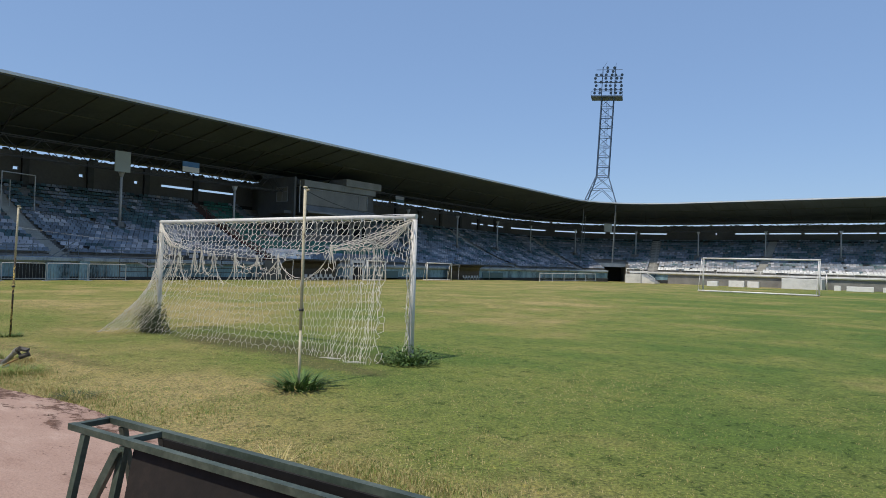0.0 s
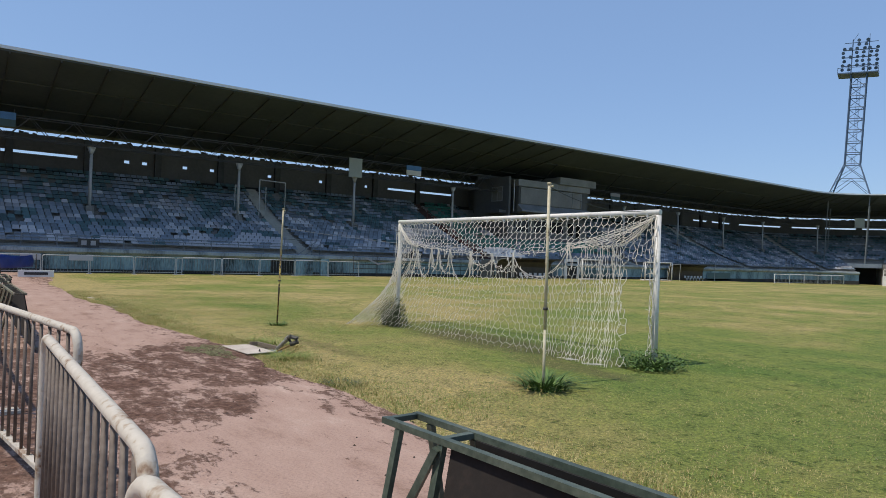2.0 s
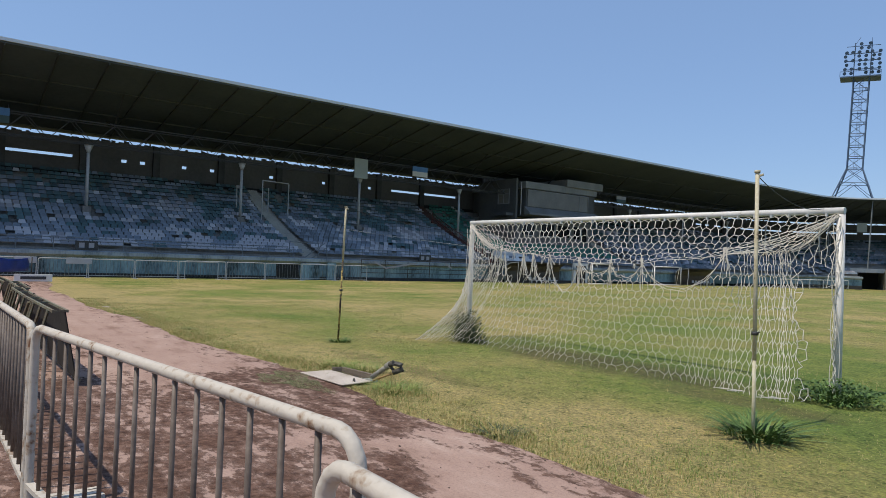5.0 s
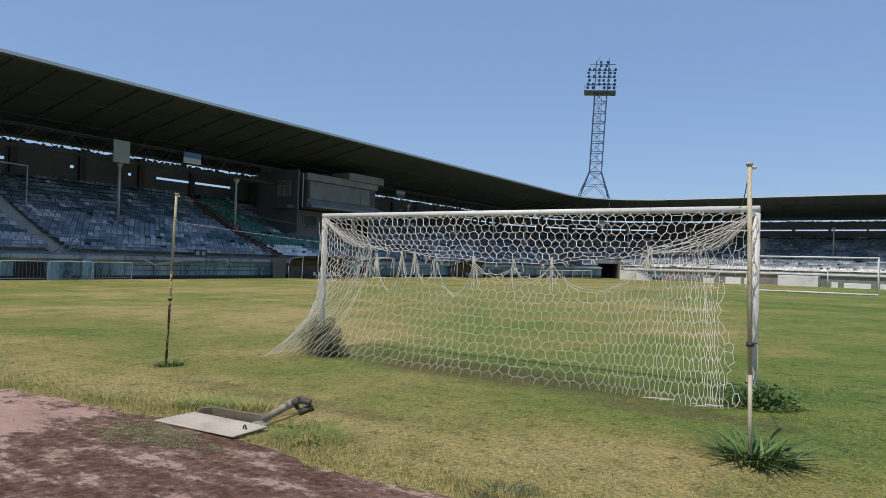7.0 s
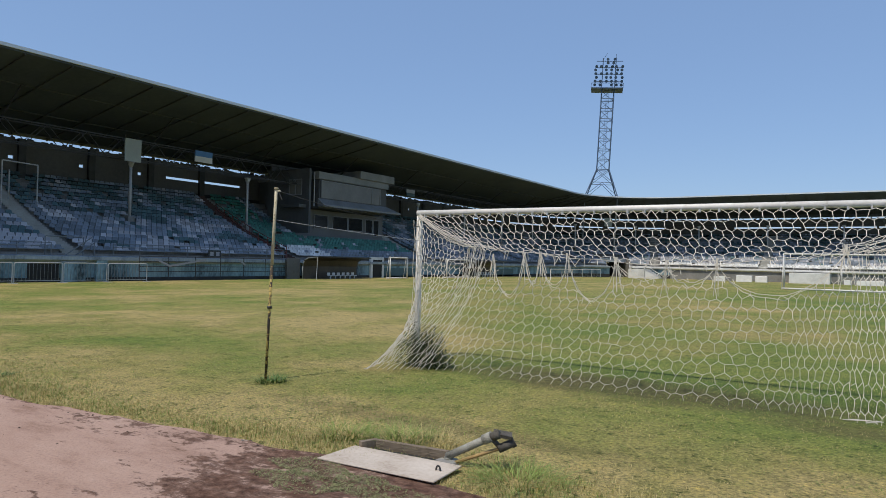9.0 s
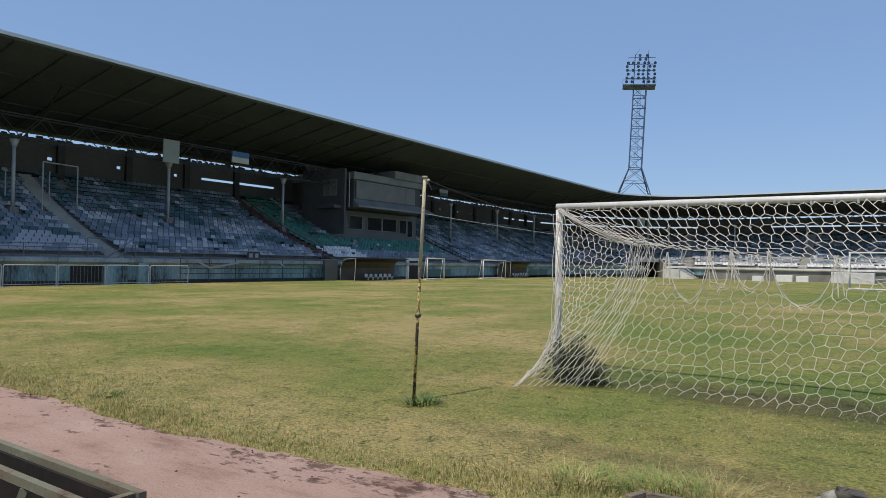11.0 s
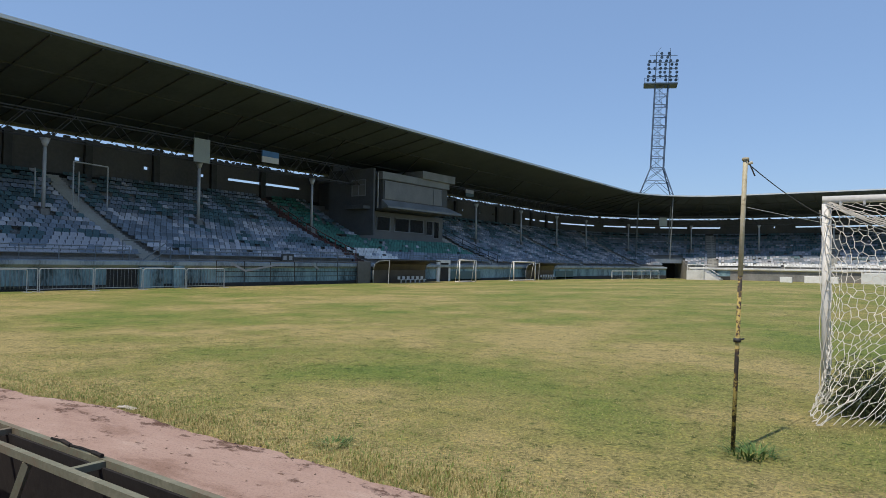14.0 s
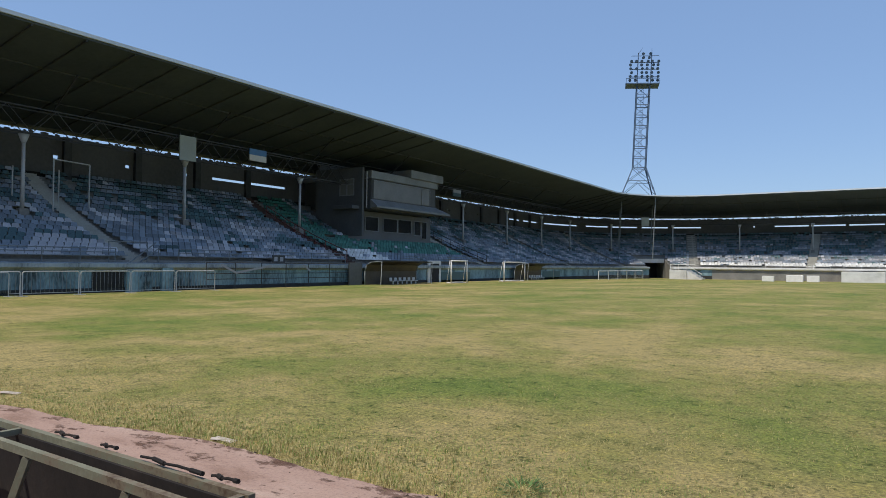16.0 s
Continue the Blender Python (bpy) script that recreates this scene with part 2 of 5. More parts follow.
    ln(maths("ADD", noise_at(30, 5, 0.7), mask), bp.inputs["Height"])
    ln(bp.outputs[0], p.inputs["Normal"])
    return m


TRACK = track_material()


def track_edge(x):
    return 4.02 + 0.16 * noise.noise((x * 0.45, 3.1, 0)) + 0.09 * noise.noise((x * 1.7, 8.0, 0)) + 0.05 * noise.noise((x * 5.0, 1.0, 2.0)) - 0.35 * smooth(18, 24, -x) * (1 - smooth(26, 34, -x)) + 1.1 * smooth(36, 46, -x) + 0.12 * smooth(-12.9, -12.4, x) * (1 - smooth(-10.6, -10.0, x)) - 0.25 * smooth(13.5, 16, -x) * (1 - smooth(18, 22, -x))


xs = list(np.arange(-54.6, 24, 0.16))
rows_ = [0.0, 0.05, 0.2, 0.5, 1.0, 1.6, 2.4, 3.2, 4.2, 5.5, 7.5, 12, 18]
v, n = [], len(xs)
for i, d in enumerate(rows_):
    for x in xs:
        y = track_edge(x) - d
        v.append((x, y, height(x, max(y, 0)) + (0.0 if i else -0.05) + (0.012 if i else 0) + 0.006 * noise.noise((x * 0.9, y * 0.9, 5))))
fc = [(j * n + i, (j + 1) * n + i, (j + 1) * n + i + 1, j * n + i + 1) for j in range(len(rows_) - 1) for i in range(n - 1)]
track = tagged(mesh_ob("running_track", v, fc, TRACK), "worn pink running track with brown silt patches", "track", kind="structure")

# ---- the stand: a profile swept along the main side, the corner and the far end ----
CX, CY, RAD = -40.4, 117.0, 15.0        # the corner's centre and the roof edge's radius there
SX, SY = -55.4, -5.0                    # the main side's roof edge, and where the near corner begins


def rim(s):
    """A place on the roof edge's line, s metres from y = 0 of the main side, and the way out from the pitch."""
    if s < SY:
        a = min((SY - s) / RAD, math.pi / 2)
        o = Vector((-math.cos(a), -math.sin(a)))
        p = Vector((CX, SY)) + o * RAD
        return p + Vector((1, 0)) * max(0.0, (SY - s) - RAD * math.pi / 2), o
    if s <= CY:
        return Vector((SX, s)), Vector((-1, 0))
    a = (s - CY) / RAD
    if a < math.pi / 2:
        o = Vector((-math.cos(a), math.sin(a)))
        return Vector((CX, CY)) + o * RAD, o
    return Vector((CX + (s - CY) - RAD * math.pi / 2, CY + RAD)), Vector((0, 1))


def at(s, d, z):
    p, o = rim(s)
    return Vector((p.x + o.x * d, p.y + o.y * d, z))


S0, S1 = -26.0, CY + RAD * math.pi / 2 + 62
CORNER = CY + RAD * math.pi / 2


def stations(a, b, step=6.2):
    out = [a]
    marks = sorted(set([SY - RAD * math.pi / 2 * k / 8 for k in range(9)] + [CY + RAD * math.pi / 2 * k / 12 for k in range(13)] + [CORNER + step * k for k in range(30)] + [step * k for k in range(-6, 20) if step * k < CY]))
    out += [m for m in marks if a + 0.05 < m < b - 0.05]
    return out + [b]


def sweep(name, profile, a, b, mat, parent=None, closed=True, step=6.2):
    """A closed profile of (outward, up) drawn along the rim from a to b, capped at its ends."""
    st, n = stations(a, b, step), len(profile)
    v = [at(s, d, z) for s in st for d, z in profile]
    f = [(i * n + j, i * n + (j + 1) % n, (i + 1) * n + (j + 1) % n, (i + 1) * n + j) for i in range(len(st) - 1) for j in range(n if closed else n - 1)]
    if closed:
        f += [tuple(range(n))[::-1], tuple((len(st) - 1) * n + j for j in range(n))]
    return mesh_ob(name, v, f, mat, parent)


FRONT, TREAD, ROWS, LOW = 0.25, 0.7275, 20, 1.6
BACK = FRONT + TREAD * ROWS + 0.6


def rake(d):
    """The height of the seating d metres out from the roof edge: steeper towards the back."""
    d = d - FRONT
    return LOW + 0.33 * d + 0.009 * d * d


def step_z(i):
    return rake(FRONT + TREAD * i)


prof = [(-0.15, -1.2), (-0.15, 0.97), (FRONT, 0.97)]
for i in range(ROWS):
    prof += [(FRONT + TREAD * i, step_z(i)), (FRONT + TREAD * (i + 1), step_z(i))]
prof += [(BACK, step_z(ROWS - 1)), (BACK, -1.2)]
tunnel_a, tunnel_b = CY + 10.5, CY + 15.2
terrace = tagged(new("terrace", None), "bare stepped concrete terraces of the stand", "stand", kind="structure")
for a, b in ((S0, tunnel_a), (tunnel_b, S1)):
    sweep("steps", prof, a, b, CONCRETE, terrace)
high = 6
sweep("steps", [(0.0 + FRONT + TREAD * high - 0.3, 2.2)] + [q for i in range(high, ROWS) for q in ((FRONT + TREAD * i, step_z(i)), (FRONT + TREAD * (i + 1), step_z(i)))] + [(BACK, step_z(ROWS - 1)), (BACK, 2.2)], tunnel_a, tunnel_b, CONCRETE, terrace)
# the tunnel's end is coloured black for the shade of its depth
sweep("tunnel_end", [(9.0, -1.2), (9.0, 2.25), (9.3, 2.25), (9.3, -1.2)], tunnel_a, tunnel_b, DARK, terrace)
front_wall = tagged(new("front_wall", None), "weathered blue painted wall under the terraces", "wall", kind="structure")
for a, b in ((S0, tunnel_a), (tunnel_b, CORNER - 1)):
    sweep("wall_face", [(-0.42, -1.2), (-0.42, 0.97), (-0.153, 0.97), (-0.153, -1.2)], a, b, TEALWALL, front_wall)
# far wall in darker concrete, the parapet overhang's shade put into its colour
sweep("wall_face", [(-0.42, -1.2), (-0.42, 0.97), (-0.153, 0.97), (-0.153, -1.2)], CORNER - 1, S1, CONCRETE, front_wall)
# near-black band along the foot of the blue wall, slightly proud of its face
FOOTBAND = material("near_black_foot_band", [(0.3, (0.018, 0.02, 0.02)), (0.7, (0.05, 0.05, 0.048))], 0.9, 0.9, 0.3)
for a, b in ((S0, tunnel_a), (tunnel_b, CORNER - 1)):
    sweep("foot_band", [(-0.5, -1.2), (-0.5, -0.16), (-0.424, -0.08), (-0.424, -1.2)], a, b, FOOTBAND, front_wall)
parapet = tagged(new("parapet", None), "pale grey concrete parapet along the first row", "parapet", kind="structure")
# shaded main side in darker GREYBLUE, sunlit far end in PALE: light set by colour
for a, b, mt in ((S0, tunnel_a, GREYBLUE), (tunnel_b, S1, PALE)):
    sweep("parapet_slab", [(-0.75, 1.15), (-0.75, 1.39), (-0.3, 1.45), (0.1, 1.45), (0.1, 0.974), (-0.42, 0.974)], a, b, mt, parapet)

# back wall with its light slots
back_wall = tagged(new("back_wall", None), "grey back wall of the stand with light slots", "wall", kind="structure")
WB, WT = step_z(ROWS - 1), 11.36
slots = [(-14.0, -8.6), (-8.3, -2.8), (-2.4, 3.15), (3.5, 9.45), (42.9, 47.3), (47.6, 52.8)]
slots += [(106.6, 111.1), (112.4, 117.8), (119.0, 124.1)]
end_slots = [(-50.9, -50.3), (-48.3, -46.0), (-45.4, -39.5), (-36.6, -36.3), (-32.7, -26.7), (-26.3, -20.6), (-20.0, -14.4), (-13.9, -8.2), (-7.8, -2.0), (-1.5, 4.0)]
for a in np.arange(125.2, CORNER - 4, 3.2):
    slots.append((float(a), float(a) + 2.7))
slots += [(CORNER + a - CX, CORNER + b - CX) for a, b in end_slots if a > CX - 0.5]
holes = [13.4, 15.0, 18.8, 21.5, 27.7, 33.8, 39.7, 86.2, 91.2, 95.1]
cuts = sorted([(a, b, 9.6, 9.87) for a, b in slots] + [(h, h + 0.5, 9.6, 9.9) for h in holes])
pos = S0
for a, b, lo, hi in cuts:
    if a - pos > 0.01:
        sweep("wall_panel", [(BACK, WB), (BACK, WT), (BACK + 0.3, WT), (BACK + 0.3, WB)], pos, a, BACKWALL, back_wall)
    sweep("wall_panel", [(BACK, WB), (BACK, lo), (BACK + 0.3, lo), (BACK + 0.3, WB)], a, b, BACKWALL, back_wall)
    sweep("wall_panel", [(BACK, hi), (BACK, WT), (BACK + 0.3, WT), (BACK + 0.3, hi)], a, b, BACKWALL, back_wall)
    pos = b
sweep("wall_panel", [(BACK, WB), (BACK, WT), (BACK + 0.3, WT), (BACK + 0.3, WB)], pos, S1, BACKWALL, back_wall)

# broken sheet ends and rubble along the wall's top, under the eaves
rnd = random.Random(17)
bv, bf = [], []
q = S0
while q < S1 - 1:
    w, h = rnd.uniform(0.08, 0.5), rnd.choice((0.03, 0.07, 0.12, 0.2, 0.3)) * rnd.uniform(0.6, 1.1)
    c = [at(q + e, BACK + d, z) for e in (0, w) for d in (0.02, 0.28) for z in (WT + 0.002, WT + h * (1 if e == 0 else rnd.uniform(0.5, 1)))]
    n0 = len(bv)
    bv += c
    bf += [tuple(n0 + i for i in f_) for f_ in ((0, 1, 3, 2), (4, 6, 7, 5), (0, 4, 5, 1), (2, 3, 7, 6), (1, 5, 7, 3))]
    q += w + rnd.choice((0.02, 0.1, 0.3, 0.7))
tagged(mesh_ob("sheet_ends", bv, bf, STEEL, back_wall), "jagged sheet ends", kind="stuff")

# roof
EDGE, EAVE = 15.0, 11.7


def under(d):
    return EDGE - 0.35 + (EAVE - EDGE + 0.35) * d / (BACK + 0.5)


roof = tagged(new("roof", None), "long cantilevered roof with a pale blue edge strip", "roof", kind="structure")
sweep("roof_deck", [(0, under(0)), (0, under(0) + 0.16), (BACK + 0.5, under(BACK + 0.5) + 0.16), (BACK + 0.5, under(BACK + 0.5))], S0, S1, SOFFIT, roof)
sweep("edge_strip", [(-0.12, EDGE - 0.22), (-0.12, EDGE), (0.9, EDGE - 0.02), (0.9, EDGE - 0.1), (-0.004, EDGE - 0.22)], S0, S1, ROOFRIM, roof)


def bar(bm, a, b, r, n=6, r2=None):
    """A round bar from a to b in the bmesh."""
    a, b = Vector(a), Vector(b)
    w = (b - a).normalized()
    u = w.orthogonal().normalized()
    q = w.cross(u)
    r2 = r if r2 is None else r2
    lo = [bm.verts.new(a + (u * math.cos(t) + q * math.sin(t)) * r) for t in [2 * math.pi * k / n for k in range(n)]]
    hi = [bm.verts.new(b + (u * math.cos(t) + q * math.sin(t)) * r2) for t in [2 * math.pi * k / n for k in range(n)]]
    for k in range(n):
        bm.faces.new((lo[k], lo[(k + 1) % n], hi[(k + 1) % n], hi[k])).smooth = n > 6
    bm.faces.new(lo[::-1])
    bm.faces.new(hi)


def box(bm, lo, hi, m=None):
    """A box between two corners, moved by m."""
    m = m or Matrix()
    x0, y0, z0 = lo
    x1, y1, z1 = hi
    c = [bm.verts.new(m @ Vector(p)) for p in ((x0, y0, z0), (x1, y0, z0), (x1, y1, z0), (x0, y1, z0), (x0, y0, z1), (x1, y0, z1), (x1, y1, z1), (x0, y1, z1))]
    for q in ((3, 2, 1, 0), (4, 5, 6, 7), (0, 1, 5, 4), (1, 2, 6, 5), (2, 3, 7, 6), (3, 0, 4, 7)):
        bm.faces.new([c[i] for i in q])


def beam(bm, a, b, w, h):
    """A square bar from a to b, w wide and h high."""
    a, b = Vector(a), Vector(b)
    d = (b - a).normalized()
    s = d.cross(Vector((0, 0, 1)))
    s = s.normalized() if s.length > 1e-4 else Vector((1, 0, 0))
    t = s.cross(d)
    c = [bm.verts.new(p + s * i * w / 2 + t * j * h / 2) for p in (a, b) for i, j in ((-1, -1), (1, -1), (1, 1), (-1, 1))]
    for q in ((0, 1, 2, 3), (7, 6, 5, 4), (0, 4, 5, 1), (1, 5, 6, 2), (2, 6, 7, 3), (3, 7, 4, 0)):
        bm.faces.new([c[i] for i in q])


def part(name, bm, mat, parent=None, label="", bevel=0.0):
    """The bmesh as one mesh object under a thing or a part."""
    bmesh.ops.recalc_face_normals(bm, faces=bm.faces)
    me = bpy.data.meshes.new(name)
    bm.to_mesh(me)
    bm.free()
    me.materials.append(mat)
    ob = new(name, me)
    if parent:
        ob.parent = parent
    if bevel:
        mod = ob.modifiers.new("edges", "BEVEL")
        mod.width, mod.segments, mod.limit_method = bevel, 2, "ANGLE"
    if label:
        ob["label"] = label
    return ob


def thing(name, label, category, group="", loc=None):
    ob = tagged(new(name), label, category, group)
    if loc:
        ob.location = loc
    return ob


# ribs under the roof
bm = bmesh.new()
for s in stations(S0, S1, 3.1):
    beam(bm, at(s, 0.05, under(0.05) - 0.06), at(s, BACK + 0.4, under(BACK + 0.4) - 0.06), 0.1, 0.12)
for d in (5.0, 10.0, 15.0, 20.0):
    st = stations(S0, S1)
    for a, b in zip(st, st[1:]):
        beam(bm, at(a, d, under(d) - 0.05), at(b, d, under(d) - 0.05), 0.08, 0.1)
rib_mat = material("roof_rib_steel", tone((0.045, 0.05, 0.045), 0.3), 1.0, 0.7, 0.1)
part("roof_ribs", bm, rib_mat, roof)

# columns and the lattice girder on them
COLD, CTOP = 7.5, 9.75
column_s = [-15.2, -2.95, 9.4, 21.8, 34.0, 46.9, 77.6, 90.5, 103.1, 115.5] + [CY + 8.2, CY + 17.0] + [CORNER + 2.5 + 12.4 * k for k in range(5)]
for s in column_s:
    p, o = rim(s)
    base = at(s, COLD, 0)
    zb = step_z(int((COLD - FRONT) / TREAD))
    c = thing("roof_column", "slim grey steel roof column on a concrete block", "column", "columns of the stand", (base.x, base.y, zb))
    c.rotation_euler = (0, 0, math.atan2(o.y, o.x))
    bm = bmesh.new()
    box(bm, (-0.3, -0.3, 0), (0.3, 0.3, 0.75))
    part("footing", bm, CONCRETE, c, "concrete footing", 0.03)
    bm = bmesh.new()
    bar(bm, (0, 0, 0.752), (0, 0, CTOP - zb - 0.6), 0.13, 12, 0.12)
    bar(bm, (0, 0, CTOP - zb - 0.6), (0, 0, CTOP - zb), 0.12, 12, 0.34)
    part("shaft", bm, GREYSTEEL, c)
girder = tagged(new("girder", None), "dark steel lattice girder under the roof", "girder", kind="structure")
st = stations(S0, S1)
for z in (CTOP + 0.08, CTOP + 1.75):
    bm = bmesh.new()
    for a, b in zip(st, st[1:]):
        for d in (COLD - 0.5, COLD + 0.5):
            beam(bm, at(a, d, z), at(b, d, z), 0.09, 0.09)
    part("chord", bm, STEEL, girder)
bm = bmesh.new()
s, k = S0, 0
while s < S1 - 1.6:
    lo, hi = (CTOP + 0.08, CTOP + 1.75) if k % 2 else (CTOP + 1.75, CTOP + 0.08)
    for d in (COLD - 0.5, COLD + 0.5):
        beam(bm, at(s, d, lo), at(s + 1.55, d, hi), 0.05, 0.05)
    if k % 8 == 0:
        for d in (4.5, 11.0):
            beam(bm, at(s, COLD, CTOP + 1.75), at(s, d, under(d) - 0.2), 0.1, 0.1)
    s, k = s + 1.55, k + 1
part("lattice", bm, STEEL, girder)

# floodlight tower, its feet in the corner of the stand
tower = thing("floodlight_tower", "tall blue-grey lattice floodlight tower rising through the stand roof", "floodlight tower", loc=(-55.5, 130.0, 0))
tower.rotation_euler = (0, radians(2.5), radians(20))
NECK, WIDE, LOWER = 1.2, 3.1, 15.2


def tower_half(z):
    return NECK if z > 20.7 else NECK + (20.7 - z) / (20.7 - LOWER) * (WIDE - NECK)


corners = [(-1, -1), (1, -1), (1, 1), (-1, 1)]
for sx, sy in corners:
    bm = bmesh.new()
    bar(bm, (sx * WIDE, sy * WIDE, LOWER), (sx * NECK, sy * NECK, 20.7), 0.11)
    bar(bm, (sx * NECK, sy * NECK, 20.7), (sx * NECK, sy * NECK, 37.0), 0.12)
    part("leg", bm, TOWERSTEEL, tower)
    bm = bmesh.new()
    bar(bm, (sx * WIDE, sy * WIDE, 3.0), (sx * WIDE, sy * WIDE, LOWER), 0.1)
    part("lower_leg", bm, DIMSTEEL, tower)
zs = [20.7 + 2.03 * k for k in range(9)]


def brace(a, b, r):
    bm = bmesh.new()
    bar(bm, a, b, r, 5)
    part("brace", bm, TOWERSTEEL, tower)


for k in range(4):
    (ax, ay), (bx, by) = corners[k], corners[(k + 1) % 4]
    for i, z in enumerate(zs):
        brace((ax * NECK, ay * NECK, z), (bx * NECK, by * NECK, z), 0.075)
        if i + 1 < len(zs):
            brace((ax * NECK, ay * NECK, z), (bx * NECK, by * NECK, zs[i + 1]), 0.05)
    mid, lo = tower_half(18.0), WIDE
    brace((ax * NECK, ay * NECK, 20.7), (bx * mid, by * mid, 18.0), 0.05)
    brace((bx * NECK, by * NECK, 20.7), (ax * mid, ay * mid, 18.0), 0.05)
    brace((ax * mid, ay * mid, 18.0), (bx * mid, by * mid, 18.0), 0.05)
    brace(((ax + bx) / 2 * mid, (ay + by) / 2 * mid, 18.0), (ax * lo, ay * lo, LOWER), 0.05)
    brace(((ax + bx) / 2 * mid, (ay + by) / 2 * mid, 18.0), (bx * lo, by * lo, LOWER), 0.05)
bm = bmesh.new()
for i in range(40):
    bar(bm, (-0.25, NECK, 20.7 + 0.4 * i), (0.25, NECK, 20.7 + 0.4 * i), 0.02, 4)
for x in (-0.25, 0.25):
    bar(bm, (x, NECK, 20.7), (x, NECK, 37.0), 0.03, 4)
part("ladder", bm, TOWERSTEEL, tower)
bm = bmesh.new()
box(bm, (-3.3, -1.9, 36.75), (2.9, 1.9, 36.95))
for y in (-1.9, 1.9):
    bar(bm, (-3.3, y, 37.8), (2.9, y, 37.8), 0.05)
    for x in (-3.3, -1.2, 0.8, 2.9):
        bar(bm, (x, y, 36.9), (x, y, 37.8), 0.04)
part("platform", bm, TOWERSTEEL, tower)
bm = bmesh.new()
for z in (38.2, 39.7, 41.0):
    bar(bm, (-2.7, -1.4, z), (2.7, -1.4, z), 0.08)
for x in (-1.25, 1.25):
    bar(bm, (x, -1.4, 36.9), (x, -1.4, 42.9), 0.09)
bar(bm, (-2.5, -1.4, 42.3), (2.6, -1.4, 42.3), 0.06)
bar(bm, (-1.25, -1.4, 42.6), (-0.5, -1.4, 43.9), 0.04)
bar(bm, (1.25, -1.4, 42.9), (1.25, -1.4, 43.7), 0.04)
part("lamp_frame", bm, TOWERSTEEL, tower)
rnd = random.Random(4)
for i, z in enumerate((37.6, 38.35, 39.1, 39.85, 40.6, 41.3, 42.0, 42.75)):
    for x in ([-2.5, -1.5, -0.5, 0.5, 1.5, 2.5] if i < 6 else [-0.2, 0.9]):
        if rnd.random() < 0.1:
            continue
        bm = bmesh.new()
        bar(bm, (x, -1.3, z), (x + rnd.uniform(-0.15, 0.15), -1.75, z - 0.15), 0.14, 10, 0.3)
        part("floodlight", bm, TOWERSTEEL, tower)

# A black strip over the back wall's foot stands for the shaded gap
foot_shade = tagged(new("wall_foot_shade"), "black strip for the shade along the foot of the back wall", "wall", kind="structure")
sweep("foot_shade", [(BACK - 0.05, WB + 0.02), (BACK - 0.05, WB + 0.5), (BACK - 0.003, WB + 0.5), (BACK - 0.003, WB + 0.02)], S0, S1, DARK, foot_shade)

# ---- seats ----
SEATBLUE = material("blue_grey_seat_plastic", tone((0.165, 0.2, 0.24), 0.35), 0.5, 0.6, 0.0, island=0.35)
SEATPALE = material("faded_pale_seat_plastic", tone((0.34, 0.345, 0.37), 0.3), 0.5, 0.6, 0.0, island=0.6)
SEATTEAL = material("dark_teal_seat_plastic", tone((0.05, 0.1, 0.11), 0.35), 0.5, 0.6, 0.0, island=0.6)
SEATGREEN = material("green_seat_plastic", tone((0.035, 0.15, 0.115), 0.3), 0.5, 0.6, 0.0, island=0.5)
SEATWHITE = material("white_bench_paint", tone((0.62, 0.62, 0.6), 0.2), 0.6, 0.7, 0.1, island=0.4)
GLASS = material("dusty_dark_glazing", tone((0.012, 0.013, 0.013), 0.4), 0.8, 0.12, 0.0)
BOOTHWALL = material("grey_booth_render", tone((0.085, 0.09, 0.092), 0.25), 0.5, 0.85, 0.1)
BOOTHTRIM = material("pale_booth_fascia", tone((0.2, 0.21, 0.215), 0.25), 0.6, 0.7, 0.1)
STAIR = material("worn_stair_concrete", tone((0.36, 0.35, 0.31), 0.2), 0.8, 0.9, 0.2)
REDSTAIR = material("worn_red_brown_stair", tone((0.07, 0.038, 0.03), 0.4), 1.5, 0.9, 0.2)
HAZYGLASS = material("dust_covered_glazing", tone((0.15, 0.145, 0.13), 0.25), 0.6, 0.35, 0.0)
LOWERWALL = material("grey_lower_wall_render", tone((0.15, 0.15, 0.146), 0.15), 0.5, 0.85, 0.1)
RUSTRED = material("rust_red_paint", tone((0.16, 0.05, 0.04), 0.3), 2.0, 0.8, 0.1)
BLUESHEET = material("blue_tarpaulin", tone((0.01, 0.035, 0.22), 0.35), 1.2, 0.5, 0.4)
BLUEPANEL = material("blue_board_paint", tone((0.06, 0.17, 0.36), 0.2), 1.0, 0.5, 0.05)

AISLES = [(-13.0, 1.4), (-1.55, 1.5), (25.4, 1.5), (46.4, 1.5), (70.5, 1.6), (97.5, 1.6), (CY + 4.5, 1.6), (CY + 19.5, 1.8), (CORNER + 15, 1.6), (CORNER + 39, 1.6)]
SEATMATS = [SEATBLUE, SEATPALE, SEATTEAL, SEATGREEN, SEATWHITE]


def seat_shape():
    """A moulded shell seat: pan, curved lip, backrest; along s, out and up."""
    v, f = [], []
    prof_ = [(-0.2, 0.28), (-0.18, 0.34), (0.1, 0.32), (0.17, 0.36), (0.23, 0.58), (0.19, 0.59), (0.13, 0.38), (0.08, 0.28)]
    for w in (-0.235, 0.235):
        v += [(w * (0.8 if z > 0.45 else 1.0), d, z) for d, z in prof_]
    n_ = len(prof_)
    f += [(i, (i + 1) % n_, n_ + (i + 1) % n_, n_ + i) for i in range(n_)]
    f += [(0, 1, 2, 7), (7, 2, 3, 6), (6, 3, 4, 5), (8, 15, 10, 9), (15, 14, 11, 10), (14, 13, 12, 11)]
    return v, f


